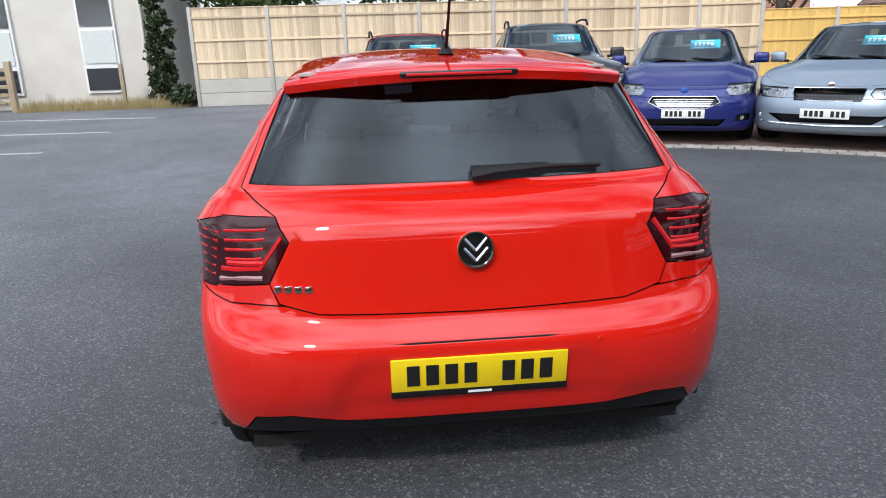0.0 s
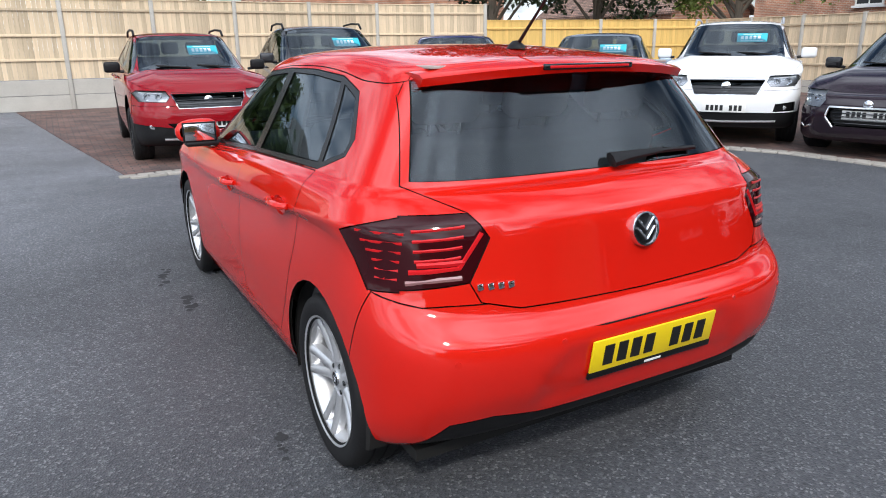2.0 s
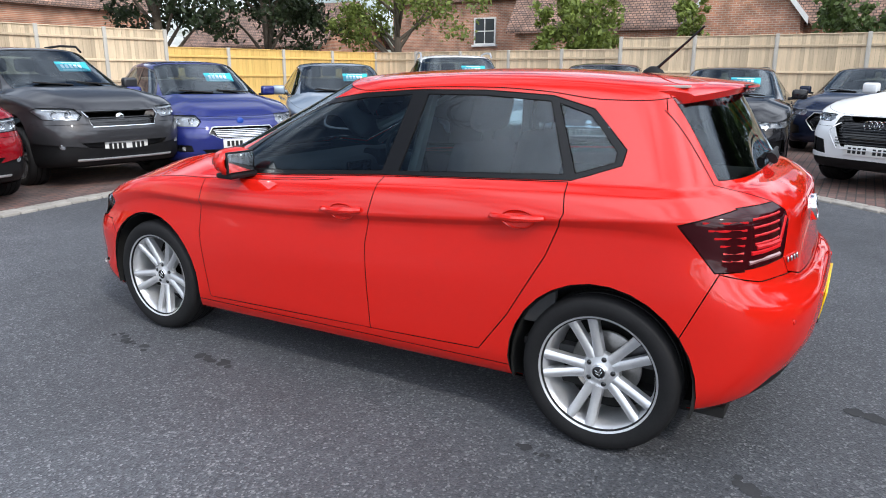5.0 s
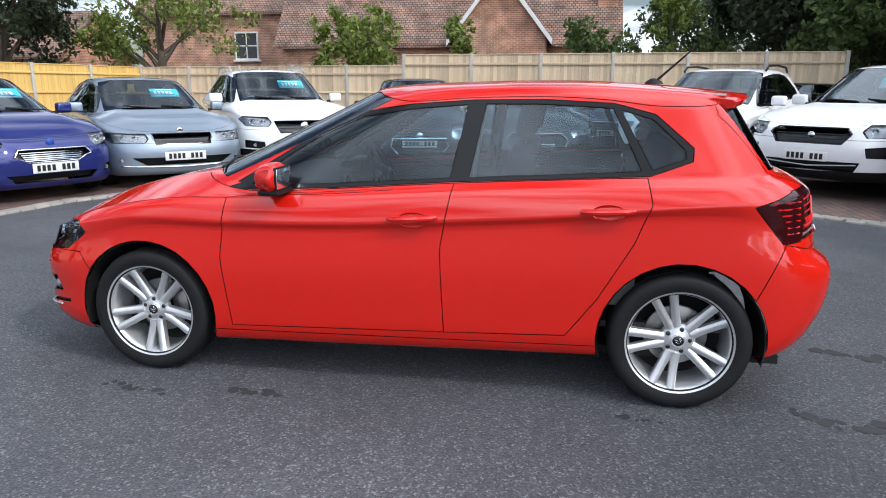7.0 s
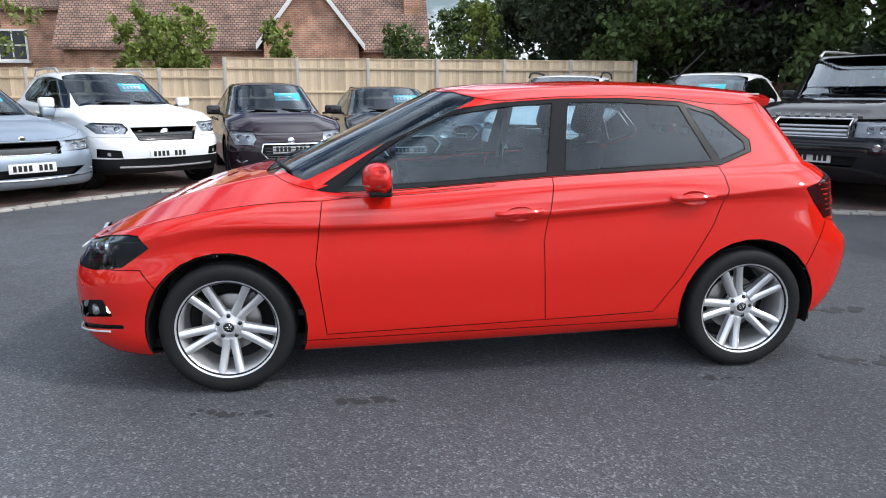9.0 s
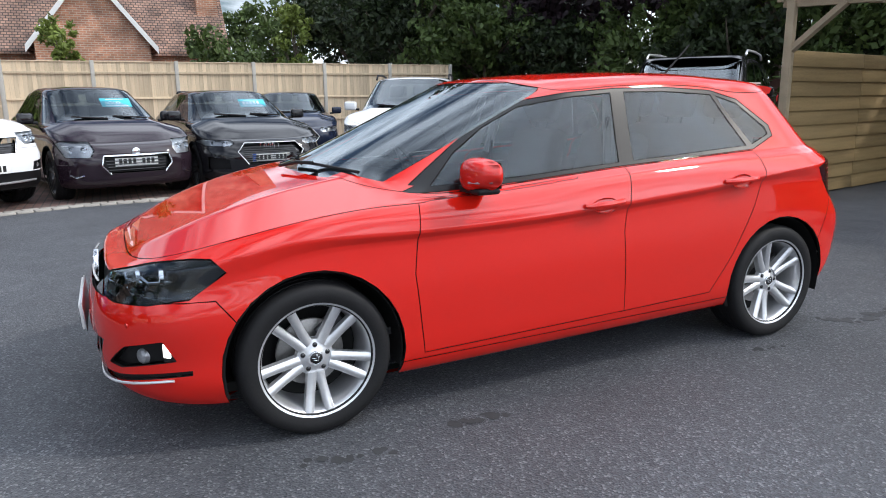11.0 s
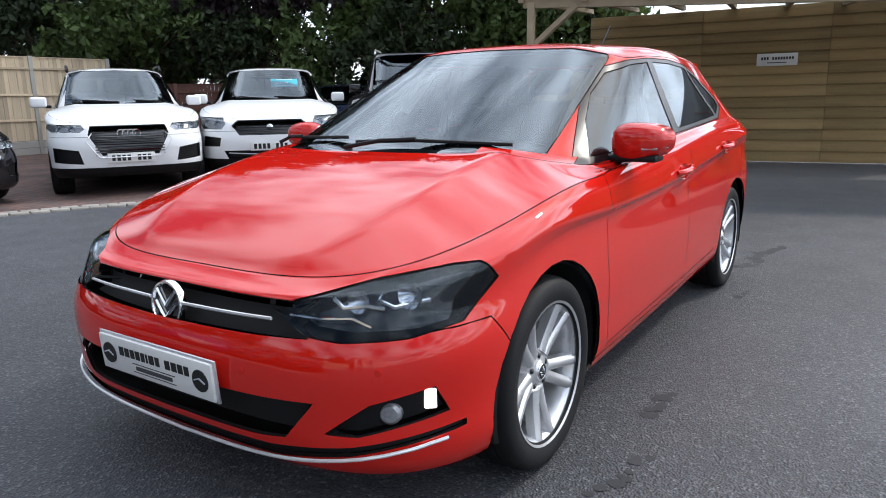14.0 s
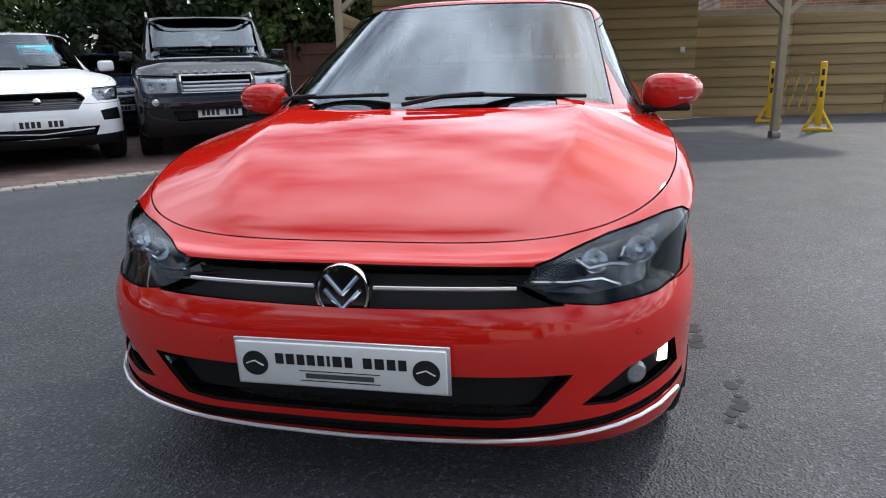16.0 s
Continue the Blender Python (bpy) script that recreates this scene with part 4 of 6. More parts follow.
    for k in range(4):
        c = behind(-0.575 + 0.030 * k, 0.795, 0.004)
        part("chrome_letter", box((0.022, 0.006, 0.020), bevel=0.002), CHROME, root, "small chrome plain-shape lettering", pose(*c, -8, 0, 10))
    for xsn, zsn in ((0.36, 0.625), (0.68, 0.60)):
        for s in (1, -1):
            c = behind(s * xsn, zsn, 0.0)
            part("parking_sensor", lathe([(0.0, -0.003), (0.009, -0.0025), (0.0095, 0.004)], 16, "y"), RED, root, m=pose(*c, 0, 0, s * xsn * 30))
    for s in (1, -1):
        part("exhaust_trim", box((0.20, 0.04, 0.026), (s * 0.45, -0.575, 0.348), 0.010), GLOSS_BLACK, root)
    # spoiler, high brake lamp
    sp = bmesh.new()
    n = 22
    loops = []
    for i in range(n + 1):
        u = -1 + 2 * i / n
        xx = 0.555 * u
        yb = -0.335 + 0.125 * abs(u) ** 3
        zt = 1.395 - 0.035 * u * u
        fr = -0.02
        zf = 1.424 - 0.055 * abs(u) ** 2.5
        loops.append([sp.verts.new(c) for c in ((xx, fr, zf - 0.004), (xx, -0.12, zf * 0.55 + zt * 0.45 + 0.006), (xx, yb + 0.02, zt + 0.004), (xx, yb, zt - 0.006), (xx, yb + 0.015, zt - 0.032), (xx * 0.98, yb + 0.10, zt - 0.042), (xx * 0.97, -0.12, zt - 0.05), (xx * 0.97, fr, zf - 0.05))])
    for a, b in zip(loops, loops[1:]):
        for k in range(8):
            sp.faces.new((a[k], a[(k + 1) % 8], b[(k + 1) % 8], b[k]))
    sp.faces.new(loops[0])
    sp.faces.new(loops[-1])
    bmesh.ops.recalc_face_normals(sp, faces=sp.faces)
    spoiler = part("spoiler", sp, RED, root, angle=50)
    part("brake_light_surround", box((0.37, 0.02, 0.020), (0, -0.327, 1.382), 0.006), GLOSS_BLACK, spoiler)
    part("brake_light", box((0.33, 0.02, 0.009), (0, -0.331, 1.382), 0.003), LENS_RED, spoiler)
    # aerial
    ae = part("aerial", lathe([(0.0, 0.03), (0.012, 0.028), (0.03, 0.012), (0.036, 0.0)], 20, "z"), BLACK, root, m=pose(0, 0.09, 1.436) @ Matrix.Diagonal((0.8, 1.4, 1, 1)))
    part("aerial_rod", tube([(0, 0.075, 1.455), (0, -0.05, 1.57), (0, -0.115, 1.632)], [0.007, 0.005, 0.0045], 8), BLACK, ae, m=ae.matrix_basis.inverted())
    # wipers
    wp = part("rear_wiper", tube([behind(0.02, 1.085, 0.03), behind(0.10, 1.095, 0.04), behind(0.26, 1.10, 0.03)], [0.030, 0.020, 0.012], 8, squash=0.6), BLACK, root)
    part("wiper_blade", tube([behind(0.05, 1.088, 0.022), behind(0.25, 1.095, 0.022), behind(0.43, 1.092, 0.022)], 0.009, 6), BLACK, wp)
    def screen(x, z, d=0.0):
        co = front.ray_cast(Vector((x, 4.0, z)), Vector((0, -1, 0)))[0]
        return (co if co is not None else Vector((x, 2.36, z))) + Vector((0, d, d * 0.7))
    for pts in (((0.66, 0.995), (0.45, 1.005), (0.15, 1.012)), ((0.08, 0.998), (-0.2, 1.005), (-0.55, 0.99))):
        w = part("wiper", tube([screen(x, z + 0.012, 0.018) for x, z in pts], 0.007, 6), BLACK, root)
        a = screen(pts[0][0] * 0.9, 0.985, 0.03)
        part("wiper_arm", tube([a, screen((pts[0][0] + pts[1][0]) / 2, pts[1][1], 0.035), screen(pts[1][0], pts[1][1] + 0.012, 0.026)], 0.008, 6), BLACK, w)
    part("scuttle", box((0.80, 0.12, 0.02), (0, 2.36, 0.965), 0.008), BLACK, root)
    # mirrors
    for sgn in (1, -1):
        bm = bmesh.new()
        bmesh.ops.create_uvsphere(bm, u_segments=28, v_segments=18, radius=1)
        for v in bm.verts:
            x, y, z = v.co
            x, y, z = (math.copysign(abs(k) ** 0.74, k) for k in (x, y, z))
            y = y * (0.052 if y < 0 else 0.085)
            v.co = (x * 0.118 + 0.02 * (y < 0), y - abs(x) * 0.012, z * (0.076 - 0.012 * x) + 0.006 * x)
        bmesh.ops.bisect_plane(bm, geom=bm.verts[:] + bm.edges[:] + bm.faces[:], plane_co=(0, -0.048, 0), plane_no=(0, -1, 0), clear_outer=True)
        m = part("door_mirror", bm, RED, root, m=pose(sgn * 0.875, 1.85, 1.008) @ Matrix.Diagonal((0.92, 0.95, 0.92, 1)) @ Matrix.Diagonal((sgn, 1, 1, 1)), angle=60)
        part("mirror_surround", box((0.192, 0.010, 0.116), (0.005, -0.046, 0.002), 0.004), BLACK, m)
        part("mirror_glass", box((0.172, 0.006, 0.098), (0.005, -0.051, 0.002), 0.002), CHROME, m)
        part("mirror_base", box((0.20, 0.11, 0.03), (-0.015, 0.0, -0.068), 0.012), BLACK, m)
        part("mirror_arm", tube([(-0.19, 0.05, -0.085), (-0.12, 0.03, -0.075), (-0.03, 0.01, -0.068)], [0.032, 0.026, 0.02], 10, squash=0.6), BLACK, m)
        part("indicator", tube([(0.03, 0.075, -0.028), (0.08, 0.055, -0.026), (0.112, 0.0, -0.022)], 0.007, 6), LENS_CLEAR, m)
    # door handles
    for k, dn in enumerate(("front_door", "rear_door")):
        for sgn, d in zip((1, -1), made[dn]):
            y0, y1, z0, z1 = ((1.31, 1.09, 0.835, 0.848), (0.45, 0.23, 0.895, 0.905))[k]
            c = [beside(y0 + (y1 - y0) * u, z0 + (z1 - z0) * u, sgn, a) for u, a in ((0, 0.004), (0.12, 0.026), (0.5, 0.034), (0.88, 0.026), (1, 0.004))]
            part("door_handle", tube(c, [0.012, 0.014, 0.014, 0.014, 0.012], 8, squash=0.8), RED, d)
            q = beside(y0 + (y1 - y0) * 0.52, z0 - 0.004, sgn, -0.010)
            bm = lathe([(0.0, 0.0), (0.05, 0.004), (0.058, 0.011)], 20)
            part("handle_cup", bm, RED, d, m=pose(*q, 0, 0, 0 if sgn > 0 else 180) @ Matrix.Diagonal((1, 1.25, 0.62, 1)))
    # cabin
    for x in (-0.36, 0.36):
        seat(root, x, 1.12, 0.50, CLOTH)
    seat(root, 0, 0.36, 0.52, CLOTH, bench=True)
    dash = part("dashboard", box((1.34, 0.50, 0.30), (0, 2.02, 0.80), 0.07, 3), TRIM_GREY, root)
    part("centre_console", box((0.24, 0.5, 0.34), (0, 1.72, 0.58), 0.03), TRIM_GREY, dash)
    part("screen", box((0.22, 0.02, 0.14), (0, 1.765, 0.86), 0.006), GLOSS_BLACK, dash)
    part("dash_trim", box((1.1, 0.02, 0.05), (0, 1.765, 0.77), 0.008), ALLOY, dash)
    part("instrument_binnacle", box((0.34, 0.14, 0.12), (0.36, 1.82, 0.93), 0.03), BLACK, dash)
    bm = tube([(0.185 * math.cos(a), 0, 0.185 * math.sin(a)) for a in np.linspace(0, 2 * math.pi, 33)], 0.015, 8)
    sw = part("steering_wheel", bm, BLACK, root, m=pose(0.36, 1.66, 0.90, -24, 0, 0))
    part("steering_hub", box((0.16, 0.04, 0.12), bevel=0.03), BLACK, sw)
    for a in (0, 180, 270):
        part("steering_spoke", box((0.12, 0.02, 0.03), (0.11, 0, 0), 0.005), ALLOY_DARK, sw, m=pose(0, 0, 0, 0, a, 0))
    part("rear_view_mirror", box((0.22, 0.03, 0.06), (0, 1.52, 1.30), 0.015), BLACK, root)
    part("parcel_shelf", box((1.05, 0.42, 0.02), (0, -0.16, 0.97), 0.005), DARK, root)
    for sgn in (1, -1):
        part("door_lining", box((0.03, 1.8, 0.45), (sgn * 0.775, 1.1, 0.68), 0.01), TRIM_GREY, root)
        part("pillar_lining", tube([(sgn * 0.52, 1.38, 1.33), (sgn * 0.58, 1.82, 1.13), (sgn * 0.62, 2.06, 0.98)], 0.018, 6), TRIM_PALE, root)
        part("pillar_lining", tube([(sgn * 0.62, 0.98, 0.98), (sgn * 0.53, 0.93, 1.34)], 0.03, 6), TRIM_PALE, root)
        part("seat_belt", tube([(sgn * 0.58, 0.97, 1.22), (sgn * 0.58, 0.98, 0.9)], 0.012, 4), BLACK, root)
    part("headlining", box((1.02, 1.45, 0.01), (0, 0.55, 1.385), 0.003), TRIM_PALE, root)
    return root


hero()


# ---- parked cars ----
def std_lamp(x0, x1, z0, z1, tip=0.03):
    return ("headlight", [(x0, (z0 + z1) / 2 - 0.01), (x0 + 0.05, z0), (x1 - 0.06, z0 + 0.005), (x1, z1 - tip), (x1 - 0.04, z1), (x0 + 0.03, z1 - 0.01)])


def grille(x0, x1, z0, z1, name="upper_grille", mid=None):
    if mid:
        return (name, [(-0.01, z1), (x1, z1), (mid[0], mid[1]), (x0, z0), (-0.01, z0)])
    return (name, [(-0.01, z1), (x1, z1), (x0, z0), (-0.01, z0)])


RED_METAL = paint("dark_red_paint", (0.24, 0.005, 0.010), ior=1.42)
GREY_METAL = paint("graphite_paint", (0.035, 0.035, 0.039), 0.4, ior=1.42)
BLUE_METAL = paint("deep_blue_paint", (0.010, 0.018, 0.15), 0.3)
SILVER_BLUE = paint("silver_blue_paint", (0.27, 0.33, 0.40), 0.6)
WHITE_PAINT = paint("white_paint", (0.78, 0.79, 0.80))
BLACK_PAINT = paint("black_paint", (0.012, 0.012, 0.014))
PLUM_PAINT = paint("black_plum_paint", (0.020, 0.012, 0.018))
NAVY_PAINT = paint("navy_paint", (0.012, 0.018, 0.04))

SUV = dict(ro=0.78, wb=2.58, fo=0.84, screen_top=1.35, cowl=2.30, half=0.90, clear=0.30, bumper=0.72, nose=0.92, cowl_z=1.12, belt=1.20, roof=1.62, wheel=0.34, tumble=0.03)

LION_FRONT = [grille(0.36, 0.42, 0.575, 0.70), std_lamp(0.44, 0.83, 0.635, 0.735), grille(0.40, 0.50, 0.36, 0.43, "lower_grille"), ("cladding", [(-0.01, 0.34), (0.9, 0.43), (0.9, 0.15), (-0.01, 0.15)])]


def lion_extra(root, obs, warp, made, coat):
    g = made["upper_grille"][0]
    outline_on(obs, warp, g, [(0.42, 0.70), (0.36, 0.575)], CHROME, 0.007, away=0.045)
    bars_in(obs, warp, g, 0.585, 0.69, 6, 0.34, 0.40, GLOSS_BLACK, 0.006, away=0.03)
    badge_on(obs, warp, root, 0.645, 0.05)
    fogs(obs, warp, root, 0.66, 0.40)
    strip_on(obs, [(x, 0.27) for x in np.linspace(-0.55, 0.55, 9)], warp, 0.02, ALLOY, "skid_strip", root, 0.01, 0.5)


yard_car("dark red compact SUV with a price sticker, parked on block paving", RED_METAL, {**SUV, "rails": BLACK, "mirror": BLACK}, LION_FRONT, (0.2, 7.05), (-0.03, -1.0), 1.03, "price", 0.50, lion_extra)
yard_car("graphite grey compact SUV with roof rails and a price sticker", GREY_METAL, {**SUV, "rails": BLACK}, LION_FRONT, (2.41, 7.36), (-0.12, -0.99), 1.1, "price", 0.46, lion_extra)


def oval_extra(root, obs, warp, made, coat):
    g = made["upper_grille"][0]
    bars_in(obs, warp, g, 0.485, 0.605, 6, 0.30, 0.37, CHROME, 0.008, away=0.045)
    outline_on(obs, warp, g, [(0.37, 0.61), (0.42, 0.545), (0.28, 0.475)], CHROME, 0.007, away=0.045)
    badge_on(obs, warp, root, 0.665, 0.045, BLUE_INK)
    fogs(obs, warp, root, 0.68, 0.36)


yard_car("deep blue family hatchback with a chrome grille and price sticker", BLUE_METAL, spec(rim="bright", clear=0.22), [grille(0.28, 0.37, 0.475, 0.61, mid=(0.42, 0.545)), std_lamp(0.48, 0.84, 0.615, 0.735), grille(0.42, 0.5, 0.27, 0.35, "lower_grille"), ("fog_surround", [(0.60, 0.33), (0.62, 0.40), (0.78, 0.41), (0.78, 0.33)])], (3.95, 6.92), (-0.42, -0.91), 1.1, "price", 0.40, oval_extra)


def slat_extra(root, obs, warp, made, coat):
    g = made["upper_grille"][0]
    uprights_in(obs, warp, g, 0.585, 0.685, 18, 0.33, GLOSS_BLACK, 0.007)
    outline_on(obs, warp, g, [(0.36, 0.695), (0.33, 0.575)], CHROME, 0.006, away=0.045)
    badge_on(obs, warp, root, 0.715, 0.04)
    strip_on(obs, [(x, 0.30 + 0.03 * abs(x)) for x in np.linspace(-0.72, 0.72, 11)], warp, 0.010, CHROME, "bumper_strip", root, 0.006)
    fogs(obs, warp, root, 0.70, 0.39, 0.03)


yard_car("silver-blue large liftback with a black slatted grille and price sticker", SILVER_BLUE, spec(wb=2.84, fo=0.92, ro=1.05, cowl=2.55, screen_top=1.6, half=0.93, roof=1.47, rim="bright"), [grille(0.33, 0.36, 0.575, 0.695), std_lamp(0.40, 0.84, 0.60, 0.705), grille(0.45, 0.6, 0.33, 0.42, "lower_grille")], (5.40, 5.96), (-0.70, -0.71), 1.1, "price", 0.43, slat_extra)


def mesh_extra(root, obs, warp, made, coat):
    g = made["upper_grille"][0]
    bars_in(obs, warp, g, 0.555, 0.69, 8, 0.34, 0.42, GLOSS_BLACK, 0.005, away=0.03)
    outline_on(obs, warp, g, [(0.44, 0.69), (0.36, 0.55)], CHROME, 0.006, away=0.045)
    badge_on(obs, warp, root, 0.63, 0.06)
    fogs(obs, warp, root, 0.68, 0.42, 0.03)
    strip_on(obs, [(x, 0.27 + 0.02 * abs(x)) for x in np.linspace(-0.6, 0.6, 9)], warp, 0.018, ALLOY, "skid_strip", root, 0.008, 0.6)


yard_car("white compact SUV with a black mesh grille and price sticker", WHITE_PAINT, {**SUV, "rails": ALLOY, "rim": "bright"}, [grille(0.36, 0.44, 0.55, 0.69), std_lamp(0.46, 0.84, 0.63, 0.735), ("fog_surround", [(0.56, 0.38), (0.58, 0.46), (0.80, 0.48), (0.80, 0.39)]), ("cladding", [(-0.01, 0.37), (0.9, 0.37), (0.9, 0.15), (-0.01, 0.15)])], (6.70, 4.60), (-0.80, -0.60), 1.1, "price", 0.50, mesh_extra)


def crest_extra(root, obs, warp, made, coat):
    g = made["lower_grille"][0]
    outline_on(obs, warp, g, [(0.40, 0.58), (0.43, 0.47), (0.34, 0.37)], CHROME, 0.012, away=0.045)
    bars_in(obs, warp, g, 0.39, 0.57, 5, 0.34, 0.38, GLOSS_BLACK, 0.006, away=0.03)
    badge_on(obs, warp, root, 0.615, 0.05)
    for s in (1, -1):
        strip_on(obs, [(s * 0.62, 0.36), (s * 0.70, 0.33), (s * 0.76, 0.36)], warp, 0.012, CHROME, "bumper_strip", root, 0.01)


yard_car("black-plum small hatchback with large pale headlamps and a sold sticker", PLUM_PAINT, spec(wb=2.46, fo=0.82, cowl=2.22, screen_top=1.3, half=0.86, roof=1.48, mirror=BLACK_PAINT), [grille(0.34, 0.40, 0.37, 0.58, "lower_grille", (0.43, 0.47)), std_lamp(0.48, 0.84, 0.565, 0.735)], (7.17, 2.87), (-0.97, -0.24), 1.1, "SOLD", 0.50, crest_extra)


def hex_extra(root, obs, warp, made, coat):
    g = made["upper_grille"][0]
    outline_on(obs, warp, g, [(0.36, 0.665), (0.46, 0.56), (0.33, 0.40)], ALLOY, 0.007, away=0.045)
    bars_in(obs, warp, g, 0.41, 0.65, 9, 0.36, 0.38, GLOSS_BLACK, 0.006, away=0.03)
    badge_on(obs, warp, root, 0.625, 0.045, CHROME, "rings")


HEX = [grille(0.33, 0.36, 0.40, 0.665, mid=(0.46, 0.56)), std_lamp(0.48, 0.86, 0.63, 0.71), ("fog_surround", [(0.55, 0.34), (0.57, 0.46), (0.80, 0.50), (0.80, 0.34)])]
yard_car("black small hatchback with a dark hexagonal grille and price sticker", BLACK_PAINT, spec(wb=2.56, half=0.87, roof=1.42, nose=0.76), HEX, (7.23, 1.0), (-0.995, -0.10), 1.1, "price", 0.47, hex_extra, band=True)
yard_car("black car parked in the second row by the fence", NAVY_PAINT, spec(roof=1.45, half=0.9), HEX, (11.3, -0.35), (-0.98, 0.2), 1.1, None, 0.47, hex_extra)
yard_car("white SUV with a large octagonal grille, parked on block paving", WHITE_PAINT, {**SUV, "cowl_z": 1.10, "nose": 0.90, "rim": "dark", "rails": BLACK, "low": BLACK}, [grille(0.30, 0.40, 0.42, 0.70, mid=(0.43, 0.62)), std_lamp(0.46, 0.86, 0.645, 0.72), ("fog_surround", [(0.50, 0.34), (0.54, 0.47), (0.80, 0.50), (0.80, 0.36)]), ("cladding", [(-0.01, 0.30), (0.9, 0.30), (0.9, 0.15), (-0.01, 0.15)])], (6.75, -0.85), (-0.87, 0.49), 1.1, None, 0.47, hex_extra)
yard_car("black saloon parked behind the white SUVs", BLACK_PAINT, spec(wb=2.8, half=0.92, roof=1.44), HEX, (10.6, -3.3), (-0.9, 0.44), 1.1, None, 0.5, hex_extra)


def cat_extra(root, obs, warp, made, coat):
    g = made["upper_grille"][0]
    bars_in(obs, warp, g, 0.565, 0.685, 7, 0.36, 0.42, GLOSS_BLACK, 0.006, away=0.03)
    outline_on(obs, warp, g, [(0.38, 0.695), (0.44, 0.65), (0.36, 0.555)], GLOSS_BLACK, 0.008, away=0.045)
    badge_on(obs, warp, root, 0.63, 0.042)
    strip_on(obs, [(x, 0.335 + 0.06 * abs(x)) for x in np.linspace(-0.5, 0.5, 9)], warp, 0.008, ALLOY, "bumper_strip", root, 0.006)


yard_car("white sporty SUV with a black oval grille and a sold sticker", WHITE_PAINT, {**SUV, "wb": 2.68, "half": 0.95, "wheel": 0.36, "roof": 1.64}, [grille(0.36, 0.38, 0.555, 0.695, mid=(0.44, 0.65)), std_lamp(0.52, 0.86, 0.62, 0.735), ("fog_surround", [(0.60, 0.44), (0.58, 0.53), (0.78, 0.55), (0.80, 0.44)]), grille(0.5, 0.55, 0.30, 0.39, "lower_grille"), ("cladding", [(-0.01, 0.29), (0.9, 0.31), (0.9, 0.15), (-0.01, 0.15)])], (5.98, -2.56), (-0.72, 0.69), 1.1, "SOLD", 0.52, cat_extra)
yard_car("dark blue estate car parked in the second row", NAVY_PAINT, spec(wb=2.9, half=0.93, roof=1.45, rim="bright"), HEX, (7.6, -6.6), (-0.75, 0.66), 1.1, None, 0.5, hex_extra)


def boxy_extra(root, obs, warp, made, coat):
    g = made["upper_grille"][0]
    bars_in(obs, warp, g, 0.59, 0.69, 4, 0.36, 0.36, ALLOY, 0.016, away=0.045)
    outline_on(obs, warp, g, [(0.38, 0.70), (0.38, 0.58)], ALLOY, 0.010, away=0.045)
    fogs(obs, warp, root, 0.66, 0.50, 0.045)
    for k in range(9):
        c = surface(obs, -0.42 + 0.105 * k, 0.725, warp, 0.012)
        part("letter", box((0.055, 0.006, 0.035)), ALLOY, root, m=pose(*c), smooth=False)


yard_car("large boxy black off-road car with a silver grille", BLACK_PAINT, dict(ro=0.95, wb=2.88, fo=0.85, screen_top=1.9, cowl=2.42, half=0.96, clear=0.36, bumper=0.82, nose=1.08, cowl_z=1.24, belt=1.28, roof=1.85, wheel=0.38, tumble=0.13, square=5, rails=ALLOY, rim="dark"), [grille(0.38, 0.38, 0.58, 0.70), ("headlight", [(0.42, 0.585), (0.74, 0.585), (0.80, 0.62), (0.80, 0.71), (0.42, 0.70)]), ("lower_grille", [(-0.01, 0.42), (0.5, 0.42), (0.45, 0.33), (-0.01, 0.33)])], (4.33, -3.90), (-0.55, 0.83), 1.1, None, 0.55, boxy_extra)


